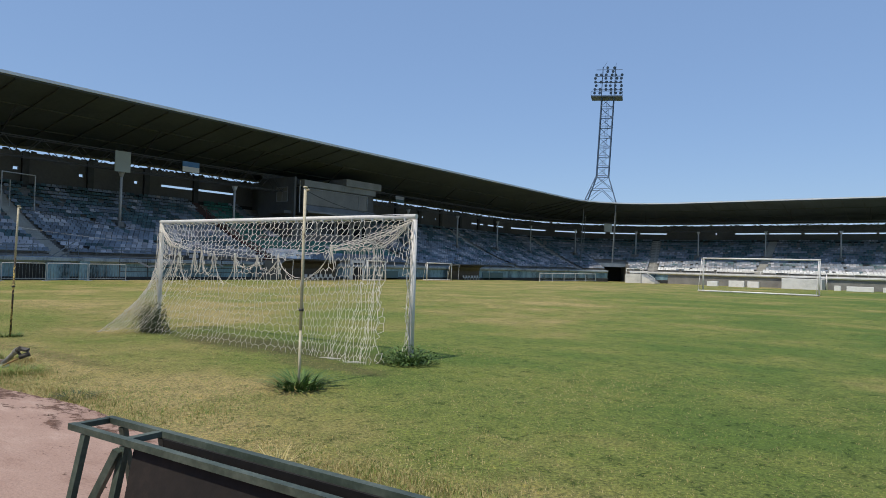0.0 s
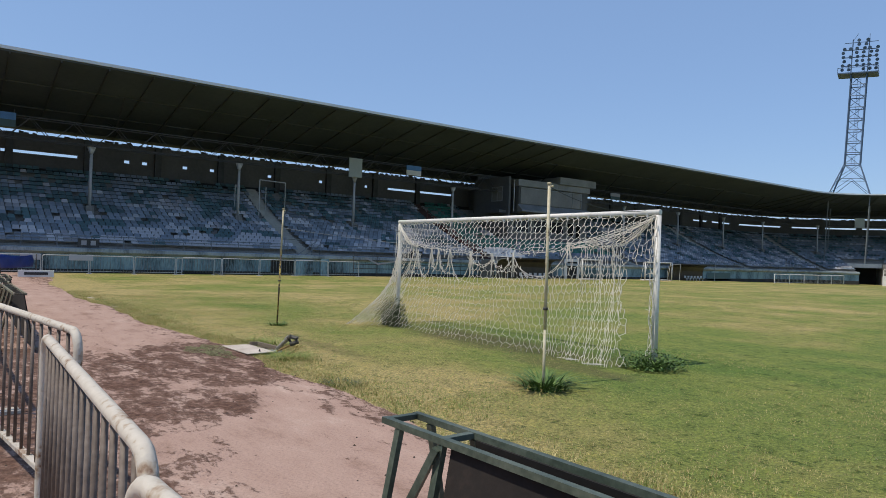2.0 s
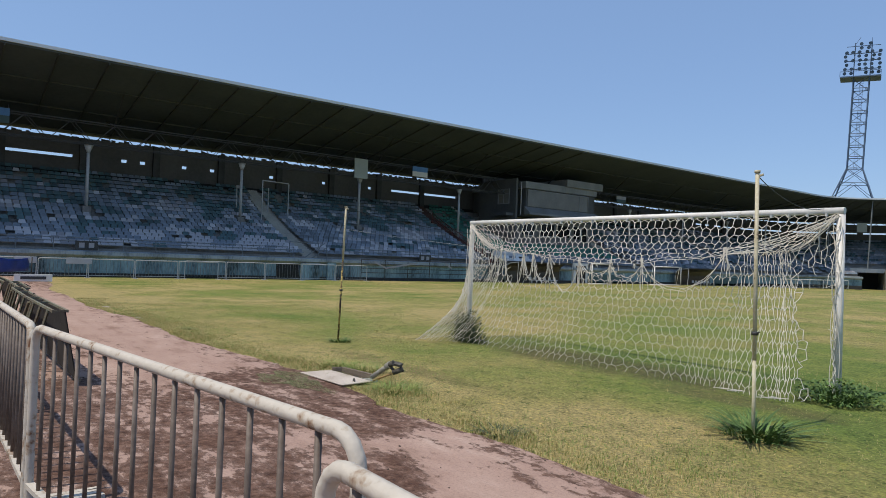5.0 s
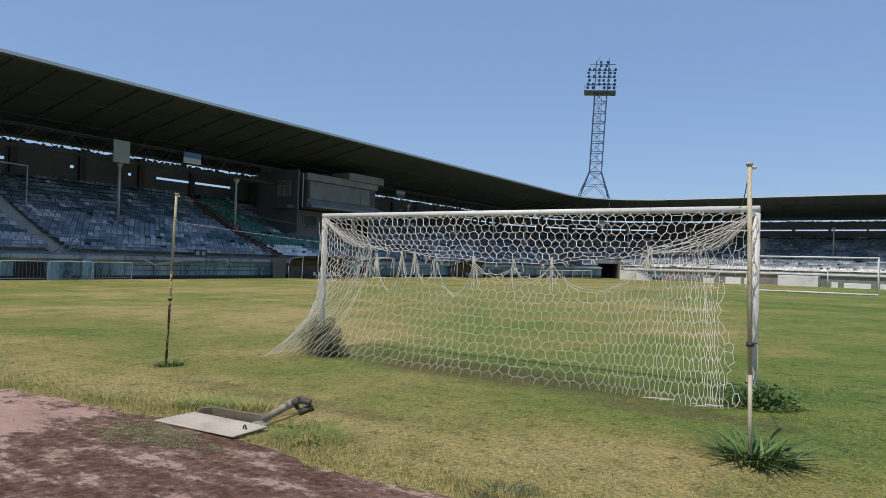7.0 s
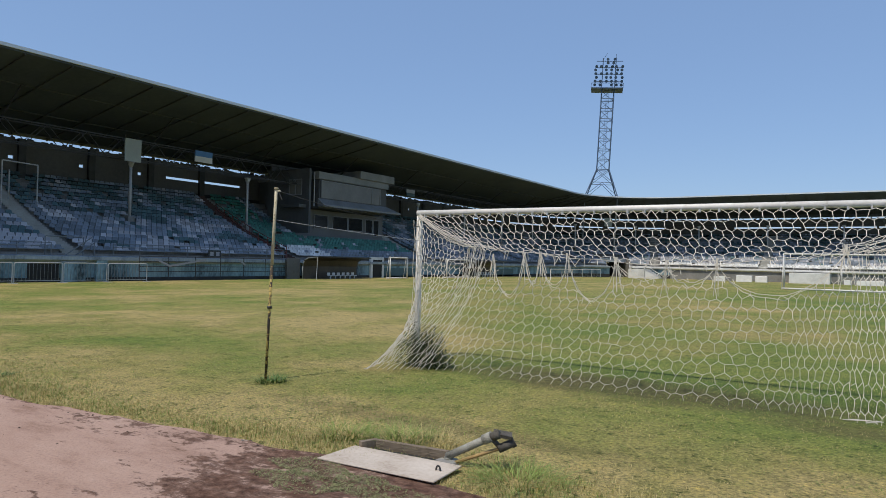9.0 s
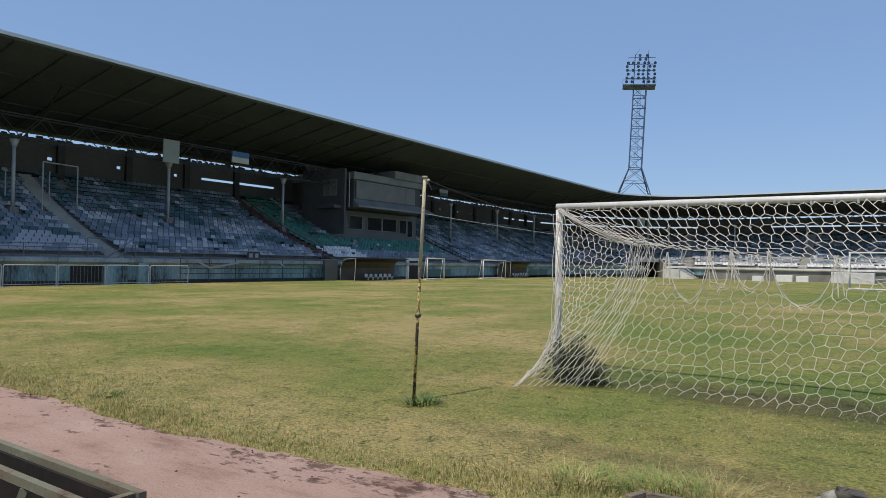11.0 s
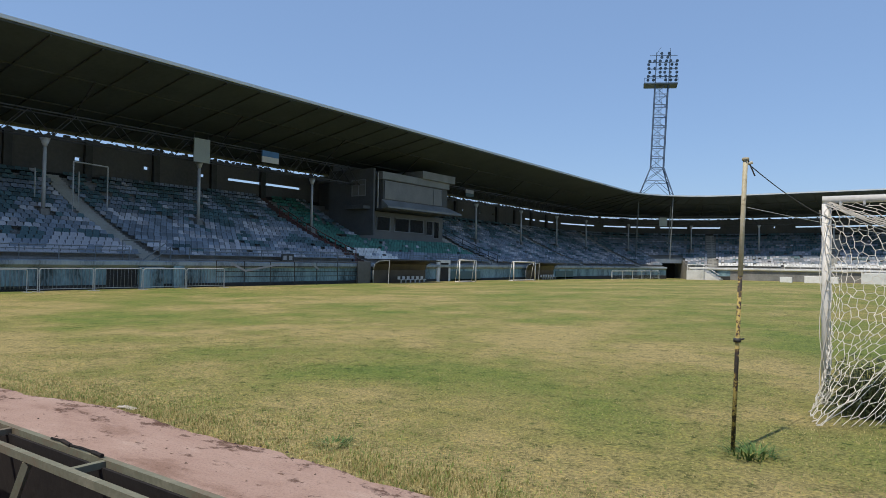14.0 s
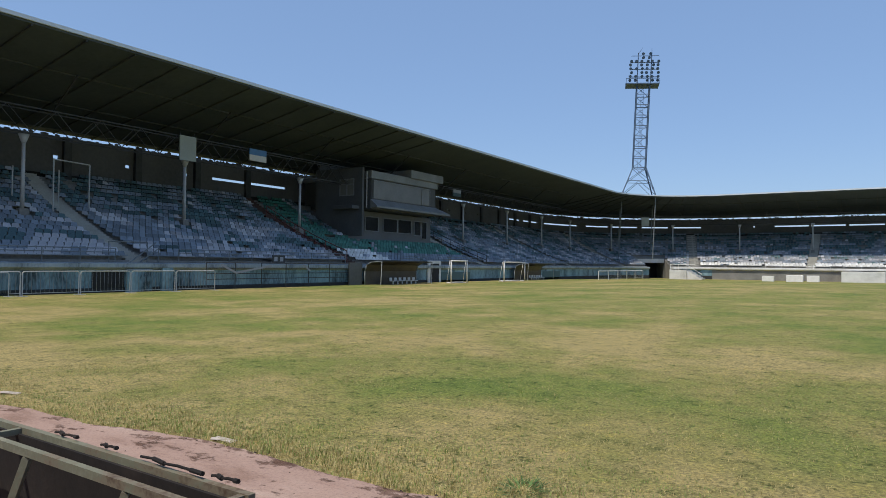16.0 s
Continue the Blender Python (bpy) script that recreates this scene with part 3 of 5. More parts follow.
SV, SF = seat_shape()
rnd = random.Random(11)
sv, sf, sm, near = [], [], [], []
stretch_end = S1
for i in range(ROWS):
    z0, d0 = step_z(i), FRONT + TREAD * i + 0.4
    s = S0
    while s < stretch_end:
        p, o = rim(s)
        k = 1.0 if SY < s < CY or s > CORNER else RAD / (RAD + d0)
        s += 0.5 * k
        if any(abs(s - a) < w / 2 * (k if k < 1 else 1) for a, w in AISLES) or (tunnel_a - 0.3 < s < tunnel_b + 0.3 and i < high + 1):
            continue
        if 52.9 < s < 69.6 and d0 > 6.4:
            continue
        if any(abs(s - c) < 0.5 for c in column_s) and abs(d0 - COLD) < 0.5:
            continue
        patch = 1.0 * noise.noise((s * 0.34, i * 0.3, 3.0)) + 0.7 * noise.noise((math.floor(s * 0.55 + i * 0.37) * 3.17, i * 7.3, 9.0)) + 0.22 * (1 - i / 7)
        if rnd.random() < 0.02 + (0.35 if patch < -0.62 else 0):
            continue
        if 47 < s < 71 and d0 < 6.5:
            m_ = 4 if (47.2 < s < 52.5 and i < 4) else 3 if i > 2 else 0
        elif 47 < s < 51.5 and i > 7:
            m_ = 3
        # the far end's first two rows go white to paint in the sunlit band
        elif s > CORNER - 4 and i < 2:
            m_ = 4
        else:
            m_ = 1 if patch > 0.22 else 2 if patch < -0.26 else 0
        if rnd.random() < 0.05:
            m_ = rnd.choice((0, 1, 2))
        p, o = rim(s)
        if i < 6 and 8 < s < 24 and len(near) < 260 and m_ < 3:
            near.append((at(s, d0, z0), math.atan2(o.y, o.x) - math.pi / 2, m_))
            continue
        n0 = len(sv)
        ax = Vector((o.y, -o.x))
        c0 = p + o * d0
        for w, d, z in SV:
            sv.append((c0.x + ax.x * w + o.x * d, c0.y + ax.y * w + o.y * d, z0 + z))
        sf += [tuple(n0 + q for q in f_) for f_ in SF]
        sm += [m_] * len(SF)
seats = tagged(mesh_ob("stand_seats", sv, sf, SEATBLUE), "rows of faded blue, grey and teal plastic seats", "seats", kind="stuff")
for m_ in SEATMATS[1:]:
    seats.data.materials.append(m_)
seats.data.polygons.foreach_set("material_index", sm)
block = tagged(new("seat_block"), "block of faded blue and grey plastic seats", "seats")
seat_me = []
for m_ in SEATMATS[:3]:
    me = bpy.data.meshes.new("seat")
    me.from_pydata(SV, [], SF)
    me.materials.append(m_)
    seat_me.append(me)
for loc, a, m_ in near:
    ob = new("seat", seat_me[m_])
    ob.parent, ob.location, ob.rotation_euler = block, loc, (0, 0, a)

# stair flights down the aisles
for a, w in AISLES:
    bm = bmesh.new()
    p, o = rim(a)
    m = Matrix(((o.y, o.x, 0, p.x), (-o.x, o.y, 0, p.y), (0, 0, 1, 0), (0, 0, 0, 1)))
    for i in range(ROWS):
        for h in (0, 1):
            box(bm, (-w / 2 + 0.1, FRONT + TREAD * (i + h * 0.5) - 0.01, step_z(i) - 0.2), (w / 2 - 0.1, FRONT + TREAD * (i + 0.5 + h * 0.5), step_z(i) + (0.01 if not h else (step_z(i + 1) - step_z(i)) / 2)), m)
    tagged(part("aisle_stair", bm, REDSTAIR if a == 46.4 else STAIR), "red-brown stair flight between the seats" if a == 46.4 else "pale concrete stair flight between the seats", "stairs", kind="structure")

# dark piers on the back wall
for k in range(28):
    s = -8.2 + 6.15 * k
    if 52 < s < 72 or s > CY:
        continue
    bm = bmesh.new()
    box(bm, (SX - BACK + 0.003, s - 0.3, WB), (SX - BACK + 0.35, s + 0.3, WT))
    tagged(part("wall_pier", bm, STEEL), "dark pier on the back wall", "pier", kind="structure")

# ---- press box ----
booth = thing("press_box", "grey two-storey press box under the roof", "press box", loc=(0, 0, 0))


def slab(name, lo, hi, mat, parent, label="", bevel=0.02):
    bm = bmesh.new()
    box(bm, lo, hi)
    return part(name, bm, mat, parent, label, bevel)


slab("side_wall", (-66.99, 53.4, 4.4), (-60.5, 53.7, 11.5), BOOTHWALL, booth)
slab("side_wall", (-66.99, 53.704, 4.4), (-66.69, 69.2, 12.3), BOOTHWALL, booth)
slab("ground_floor", (-70.5, 53.704, 3.6), (-62.6, 69.2, 7.2), LOWERWALL, booth)
slab("upper_floor", (-70.5, 55.3, 7.3), (-60.8, 67.5, 10.55), BOOTHWALL, booth)
slab("roof_slab", (-70.5, 55.03, 10.554), (-60.6, 61.8, 11.35), BOOTHTRIM, booth, "pale flat roof fascia")
slab("roof_slab", (-70.5, 61.804, 11.3), (-60.3, 68.5, 12.2), BOOTHTRIM, booth, "pale flat roof fascia")
slab("roof_slab", (-70.5, 61.804, 10.554), (-60.6, 67.7, 11.296), BOOTHTRIM, booth, "lower roof fascia")
slab("side_canopy", (-63.6, 52.3, 7.15), (-60.9, 53.396, 7.5), BOOTHWALL, booth, "small concrete side canopy")
bm = bmesh.new()
c = [bm.verts.new(q) for q in ((-60.8, 55.1, 7.42), (-59.9, 55.1, 7.42), (-59.9, 55.1, 7.62), (-60.8, 55.1, 8.35), (-60.8, 69.5, 7.42), (-59.9, 69.5, 7.42), (-59.9, 69.5, 7.62), (-60.8, 67.5, 8.35))]
for q in ((0, 1, 2, 3), (7, 6, 5, 4), (0, 4, 5, 1), (1, 5, 6, 2), (2, 6, 7, 3), (3, 7, 4, 0)):
    bm.faces.new([c[i] for i in q])
part("ledge", bm, BOOTHTRIM, booth, "pale sloping ledge")
wide = slab("window", (-60.795, 55.5, 8.45), (-60.75, 66.2, 10.4), HAZYGLASS, booth, "wide dusty glazing")
for y in (55.5, 64.6, 66.2):
    slab("mullion", (-60.75, y - 0.06, 8.45), (-60.69, y + 0.06, 10.4), BOOTHTRIM if y > 60 else BOOTHWALL, wide)
slab("mullion", (-60.75, 55.5, 10.3), (-60.70, 66.2, 10.42), BOOTHTRIM, wide)
for y0, y1, z0 in ((56.4, 58.7, 5.1), (59.55, 62.2, 5.1), (62.35, 65.0, 5.1), (65.6, 67.0, 4.95), (67.2, 68.3, 4.6)):
    w_ = slab("window", (-62.595, y0, z0), (-62.56, y1, 6.65), GLASS, booth)
    for y in (y0, y1):
        slab("frame", (-62.56, y - 0.07, z0 - 0.05), (-62.5, y + 0.07, 6.7), BOOTHTRIM, w_)
    for z in (z0, 6.65):
        slab("frame", (-62.56, y0 + 0.074, z - 0.05), (-62.5, y1 - 0.074, z + 0.05), BOOTHTRIM, w_)
w_ = slab("window", (-63.50, 53.36, 8.63), (-61.60, 53.396, 10.31), HAZYGLASS, booth, "pale side window")
wx0, wx1, wz0, wz1 = -63.50, -61.60, 8.63, 10.31
for x in (wx0, (wx0 + wx1) / 2, wx1):
    slab("frame", (x - 0.05, 53.3, wz0 - 0.05), (x + 0.05, 53.36, wz1 + 0.05), BOOTHTRIM, w_)
for z in (wz0, wz0 + (wz1 - wz0) * 0.68, wz1):
    slab("frame", (wx0 + 0.054, 53.31, z - 0.05), (wx1 - 0.054, 53.355, z + 0.05), BOOTHTRIM, w_)
bm = bmesh.new()
bar(bm, (-60.9, 54.6, 7.4), (-60.9, 54.6, 11.2), 0.06)
part("drainpipe", bm, GREYSTEEL, booth, "grey drainpipe")
slab("side_door", (-61.6, 53.9, 8.0), (-61.1, 53.96, 10.2), BOOTHTRIM, booth, "pale narrow side door")

# stair rails beside the press box
for s, z1, mat, lb in ((45.7, 5.4, RUSTRED, "rusty red stair railing down the terrace"), (71.4, 5.8, STEEL, "dark stair railing down the terrace")):
    r = thing("stair_railing", lb, "railing")
    for k in range(9):
        d = 0.4 + k * 1.3
        bm = bmesh.new()
        bar(bm, at(s, d, rake(d) - 0.3), at(s, d, rake(d) + 1.0), 0.035)
        part("post", bm, mat, r)
    for h in (0.45, 1.0):
        bm = bmesh.new()
        for k in range(8):
            bar(bm, at(s, 0.4 + 1.3 * k, rake(0.4 + 1.3 * k) + h), at(s, 1.7 + 1.3 * k, rake(1.7 + 1.3 * k) + h), 0.04)
        part("rail", bm, mat, r)

# boards hung on the girder
def hung_board(s, d, y0, y1, z0, z1, mats, label, name="notice_board"):
    b = thing(name, label, "board", "boards on the girder")
    p, o = rim(s)
    m = Matrix(((o.y, o.x, 0, p.x), (-o.x, o.y, 0, p.y), (0, 0, 1, 0), (0, 0, 0, 1)))
    n_ = len(mats)
    for k, mt in enumerate(mats):
        bm = bmesh.new()
        box(bm, (y0, d - 0.12, z1 - (z1 - z0) * (k + 1) / n_), (y1, d, z1 - (z1 - z0) * k / n_ - (0.004 if k else 0)), m)
        part("panel", bm, mt, b)
    for y in (y0 + 0.1, y1 - 0.1):
        bm = bmesh.new()
        bar(bm, m @ Vector((y, d + 0.03, z0 - 0.0)), m @ Vector((y, d + 0.03, z1 + 0.3)), 0.03)
        part("hanger", bm, STEEL, b)


PALEGREEN = material("pale_grey_green_sheet", tone((0.31, 0.34, 0.31), 0.12), 0.8, 0.6, 0.05)
hung_board(33.6, 6.7, -0.75, 0.75, 9.55, 11.5, [PALEGREEN], "pale grey-green cabinet fixed to a roof column", "cabinet_box")
hung_board(40.8, 6.7, -0.95, 0.95, 10.45, 11.5, [BLUEPANEL, SEATWHITE], "flag panel with a blue and a white stripe")
hung_board(3.0, 6.7, -1.0, 1.0, 10.5, 11.6, [BLUEPANEL, SEATTEAL], "blue flag panel under the roof")
hung_board(74.5, 6.7, -0.95, 0.95, 10.4, 11.3, [SEATPALE, SEATTEAL], "pale flag panel under the roof")
hung_board(CY + 12.5, 5.0, -0.8, 0.8, 9.4, 11.1, [PALEGREEN], "pale cabinet fixed to a corner column", "cabinet_box")

# white tube frames on the terrace
fr = thing("camera_stand", "white tube frame standing among the seats", "frame")
for s, d, h in ((22.4, 10.2, 2.2), (24.1, 8.2, 8.5), (27.0, 8.9, 8.5), (25.6, 10.4, 2.2)):
    bm = bmesh.new()
    bar(bm, at(s, d, rake(d) - 0.3), at(s, d, h if h > 5 else rake(d) + h), 0.05)
    part("post", bm, GREYSTEEL, fr)
bm = bmesh.new()
bar(bm, at(24.1, 8.2, 8.5), at(27.0, 8.9, 8.5), 0.05)
part("top_rail", bm, GREYSTEEL, fr)

# ---- along the main stand's foot ----
def railing(name, label, a, b, d, z0, z1, mat, bars=3, step=2.0, group=""):
    r = thing(name, label, "railing", group)
    n_ = max(1, round((b - a) / step))
    for k in range(n_ + 1):
        s = a + (b - a) * k / n_
        bm = bmesh.new()
        bar(bm, at(s, d, z0), at(s, d, z1), 0.03)
        part("post", bm, mat, r)
    for h in range(bars):
        z = z1 - (z1 - z0) * 0.8 * h / max(1, bars)
        bm = bmesh.new()
        st = [a, b] if (SY < a and b < CY) or a > CORNER else stations(a, b)
        for p, q in zip(st, st[1:]):
            bar(bm, at(p, d, z), at(q, d, z), 0.028)
        part("rail", bm, mat, r)
    return r


railing("front_railing", "dark pipe railing before the blue wall", 29.4, 44.0, -1.3, -0.4, 1.5, STEEL, 4, 2.4)
railing("parapet_railing", "grey pipe railing on the parapet", 28.0, 44.8, -0.2, 1.45, 2.35, DIMSTEEL, 3, 2.2)
railing("parapet_railing", "grey pipe railing on the parapet", 2.0, 23.6, -0.2, 1.45, 2.3, DIMSTEEL, 3, 2.2)
railing("parapet_railing", "grey pipe railing on the parapet", 53.0, 69.0, -0.2, 1.45, 2.3, DIMSTEEL, 3, 2.2)
railing("parapet_railing", "grey pipe railing on the parapet", 73.0, 114.0, -0.2, 1.45, 2.2, DIMSTEEL, 3, 2.6)


def crowd_barrier(loc, turn, length, top=1.08, tube=0.034, mat=None, barmat=None, bars=14, label="", group="", feet=True, cat="barrier"):
    """A barrier panel along +x from loc: bent tube frame, uprights, bottom rail, flat feet."""
    m = pose(*loc, 0, 0, turn)
    b = thing("crowd_barrier", label, cat, group)
    b.matrix_world = m
    r = 0.11
    pts = [(0, 0, 0.02), (0, 0, top - r)]
    pts += [(r - r * math.cos(t), 0, top - r + r * math.sin(t)) for t in (0.4, 0.8, 1.2, math.pi / 2)]
    pts += [(length - x, y, z) for x, y, z in pts[::-1]]
    cu = bpy.data.curves.new("frame", "CURVE")
    cu.dimensions, cu.bevel_depth, cu.bevel_resolution, cu.use_fill_caps = "3D", tube, 3, True
    sp = cu.splines.new("POLY")
    sp.points.add(len(pts) - 1)
    for q, pt in zip(sp.points, pts):
        q.co = (*pt, 1)
    ob = new("frame_tube", cu)
    dg = bpy.context.evaluated_depsgraph_get()
    me = bpy.data.meshes.new_from_object(ob.evaluated_get(dg))
    bpy.data.objects.remove(ob)
    for poly in me.polygons:
        poly.use_smooth = True
    me.materials.clear()
    me.materials.append(mat)
    o2 = new("frame", me)
    o2.parent = b
    bm = bmesh.new()
    beam(bm, (0.02, 0, 0.16), (length - 0.02, 0, 0.16), 0.05, 0.03)
    part("bottom_rail", bm, mat, b)
    for k in range(bars):
        x = length * (k + 1) / (bars + 1)
        bm = bmesh.new()
        bar(bm, (x, 0, 0.165), (x, 0, top - 0.02), 0.0115, 8)
        part("upright", bm, barmat, b)
    if feet:
        for x in (0.0, length):
            bm = bmesh.new()
            for dx in (-0.05, 0.05):
                box(bm, (x + dx - 0.025, -0.42, 0.0), (x + dx + 0.025, 0.42, 0.03))
            part("foot", bm, mat, b, "flat steel foot")
    return b


BARS = material("grey_brown_worn_bars", [(0.3, (0.06, 0.042, 0.032)), (0.5, (0.125, 0.095, 0.075)), (0.75, (0.23, 0.19, 0.16))], 3.0, 0.6, 0.1)
FRAMEPAINT = material("chipped_white_tube_paint", [(0.36, (0.16, 0.075, 0.035)), (0.41, (0.34, 0.27, 0.2)), (0.47, (0.46, 0.415, 0.35)), (0.75, (0.55, 0.5, 0.43))], 3.5, 0.7, 0.25, fine=8)


def between(a, b):
    d = Vector(b) - Vector(a)
    return math.degrees(math.atan2(d.y, d.x)), d.length


for a, b in (((-2.6, 0.60), (0.35, 0.80)), ((-5.24, 0.69), (-2.72, 0.66)), ((-8.55, 0.43), (-5.38, 0.87)), ((-11.38, 0.36), (-8.63, 0.42)), ((-14.05, 0.315), (-11.46, 0.35))):
    t_, l_ = between(a, b)
    crowd_barrier((a[0], a[1], height(*a) + 0.012), t_, l_, 1.118, 0.0255, FRAMEPAINT, BARS, 15, "white-painted tubular crowd barrier with chipped paint, standing on the track", "barriers along the track")
for k in range(5):
    crowd_barrier((-53.4, 2.4 + 2.9 * k + (0 if k < 4 else 0), height(-53.4, 10)), 90, 2.8, 1.25, 0.03, GREYSTEEL, DIMSTEEL, 12, "grey crowd barrier before the blue wall", "barriers along the stand")
for k in range(5):
    crowd_barrier((-53.4, 15.6 + 3.05 * k - 1.2, height(-53.4, 20)), 90, 2.95, 1.3, 0.03, GREYSTEEL, DIMSTEEL, 12, "grey crowd barrier before the blue wall", "barriers along the stand")

gate = thing("wall_pier_block", "blue painted concrete block beside the stair", "block")
slab("block", (-56.0, 24.1, -0.5), (-54.72, 25.8, 0.95), TEALWALL, gate, "", 0.04)
slab("cap", (-56.05, 24.05, 0.954), (-54.7, 25.85, 1.03), GREYBLUE, gate, "grey coping")
slab("pillar", (-56.0, 26.5, -0.5), (-54.68, 27.3, 1.15), TEALWALL, gate, "stained pillar", 0.04)
# flat black panel on the wall, painted shade of the opening
slab("opening_shade", (-54.97, 22.0, -0.4), (-54.93, 24.05, 0.9), DARK, gate)
for k, (y0, z0, y1, z1) in enumerate(((24.6, 1.45, 26.6, 2.75), (24.6, 0.95, 26.9, 2.4), (23.4, 2.75, 26.0, 2.75))):
    bm = bmesh.new()
    bar(bm, (-55.3 - 0.1 * k, y0, z0), (-55.6 - 0.1 * k, y1, z1), 0.04)
    part("handrail", bm, DIMSTEEL, gate, "bent pipe handrail")
for y, z in ((23.4, 2.75), (26.0, 2.75), (26.8, 2.4)):
    bm = bmesh.new()
    bar(bm, (-55.6, y, 1.3), (-55.6, y, z), 0.035)
    part("rail_post", bm, DIMSTEEL, gate)

# broken bracket frame on the parapet
br = thing("broken_frame", "bent pale sheet strips fixed on the railing", "bracket")
for a, b in (((-54.08, 30.6, 1.35), (-54.08, 32.0, 0.75)), ((-54.08, 32.0, 0.8), (-54.08, 35.2, 1.3)), ((-54.08, 38.5, 1.4), (-54.08, 39.3, 0.9))):
    bm = bmesh.new()
    beam(bm, a, b, 0.04, 0.14)
    part("strip", bm, SEATPALE, br)

# unreadable notice plates on the parapet
for s, w in ((36.9, 1.3), (8.3, 1.4)):
    sg = thing("notice_plate", "dark notice plate with two pale marks on the parapet", "sign", "notice plates")
    bm = bmesh.new()
    p = at(s, -0.26, 1.8)
    box(bm, (p.x - 0.02, s - w / 2, 1.5), (p.x + 0.02, s + w / 2, 2.1))
    part("plate", bm, STEEL, sg)
    for k in (-1, 1):
        bm = bmesh.new()
        box(bm, (p.x + 0.021, s + k * 0.3 - 0.17, 1.63), (p.x + 0.03, s + k * 0.3 + 0.17, 1.97))
        part("mark", bm, SEATPALE, sg)

# dugouts
BROWN = material("brown_tinted_sheet", tone((0.05, 0.04, 0.03), 0.5), 0.8, 0.4, 0.05)


def dugout(y0, y1, n_seats, label):
    g = height(-53, y0)
    d = thing("dugout", label, "dugout", "team shelters", (-53.0, y0, g))
    L, prof_ = y1 - y0, [(-1.3 + 0.0, 0.0), (-1.3, 1.2), (-1.1, 1.75), (-0.6, 2.0), (0.6, 2.1)]
    bm = bmesh.new()
    rows2 = []
    for x, z in prof_:
        rows2.append([bm.verts.new((x, y, z)) for y in (0, L)])
    for x, z in prof_[::-1]:
        rows2.append([bm.verts.new((x - 0.04 if z < 1.9 else x, y, z + 0.04)) for y in (0, L)])
    for a, b in zip(rows2, rows2[1:] + rows2[:1]):
        bm.faces.new((a[0], a[1], b[1], b[0]))
    part("canopy", bm, BROWN, d, "brown tinted curved canopy")
    for y in (0.02, L - 0.02):
        bm = bmesh.new()
        for (xa, za), (xb, zb) in zip(prof_, prof_[1:]):
            bar(bm, (xa, y, za), (xb, y, zb), 0.05, 8)
        part("hoop", bm, DIMSTEEL, d, "grey steel hoop")
        bm = bmesh.new()
        bar(bm, (0.5, y, 0), (0.6, y, 2.1), 0.03)
        part("strut", bm, GREYSTEEL, d)
    for k in range(n_seats):
        bm = bmesh.new()
        y = 2.6 + k * 0.72
        box(bm, (-0.5, y, 0.28), (-0.1, y + 0.4, 0.34))
        box(bm, (-0.56, y, 0.34), (-0.5, y + 0.4, 0.62))
        box(bm, (-0.32, y + 0.17, 0), (-0.22, y + 0.27, 0.28))
        part("seat", bm, SEATWHITE, d, "white shell seat", 0.02)


dugout(46.4, 54.4, 6, "brown-canopied team shelter with white seats on the touchline")
dugout(76.0, 84.0, 6, "brown-canopied team shelter far along the touchline")
ks = thing("kiosk_panel", "grey board standing beside the team shelter", "panel")
slab("panel", (-54.6, 44.6, height(-53, 44) - 0.05), (-54.5, 46.3, 1.6), BACKWALL, ks)

door = thing("passage_door", "pale doorway in the blue wall with a dark opening", "door")
slab("frame", (-54.95, 57.2, -0.4), (-54.75, 59.6, 1.9), PALE, door)
# the doorway's depth is a black sheet, its shade put into the colour
slab("opening", (-54.745, 57.6, -0.4), (-54.735, 59.2, 1.6), DARK, door)
# dark panels on the far part of the blue wall
for y0, y1 in ((59.9, 66.0), (86.0, 92.0)):
    pn = thing("wall_panel_board", "dark blotched panels low on the blue wall", "panel", "dark wall panels")
    slab("panel", (-54.97, y0, -0.4), (-54.9, y1, 0.7), SEATTEAL, pn)

# ---- goals ----
GOALWHITE = material("weathered_white_goal_paint", [(0.3, (0.3, 0.26, 0.21)), (0.4, (0.58, 0.56, 0.52)), (0.6, (0.7, 0.68, 0.64)), (0.75, (0.78, 0.77, 0.74))], 2.0, 0.5, 0.15, fine=10)


def plain_goal(loc, turn, width, tall, deep, label, r=0.055, ground_bar=True):
    g = thing("football_goal", label, "goal", "spare goals")
    g.matrix_world = pose(*loc, 0, 0, turn)
    for x in (0, width):
        bm = bmesh.new()
        bar(bm, (x, 0, 0), (x, 0, tall), r, 10)
        part("post", bm, GOALWHITE, g)
        bm = bmesh.new()
        bar(bm, (x, 0.05, 0.05), (x, deep, 0.05), r * 0.7, 8)
        bar(bm, (x, deep, 0.05), (x, deep * 0.35, tall), r * 0.35, 8)
        bar(bm, (x, deep * 0.35, tall), (x, 0.0, tall), r * 0.35, 8)
        part("side_stay", bm, GOALWHITE, g)
    bm = bmesh.new()
    bar(bm, (-r, 0, tall), (width + r, 0, tall), r, 10)
    part("crossbar", bm, GOALWHITE, g)
    if ground_bar:
        bm = bmesh.new()
        bar(bm, (0, deep, 0.06), (width, deep, 0.06), r, 8)
        part("ground_bar", bm, GOALWHITE, g)
    return g


plain_goal((-13.6, 50.6, height(-10, 50.6)), 0, 7.35, 2.36, -1.3, "white full-size goal without a net out on the pitch", 0.06)
plain_goal((-51.6, 56.6, height(-51.6, 57)), 90, 3.1, 2.25, 0.5, "small white training goal before the stand", 0.07)
plain_goal((-51.2, 67.2, height(-51, 69)), 90, 5.3, 2.2, 0.6, "white training goal before the stand", 0.07)
plain_goal((-12.4, 112.0, height(-10, 112)), 0, 7.3, 2.5, 1.5, "white goal at the far end of the pitch", 0.06)

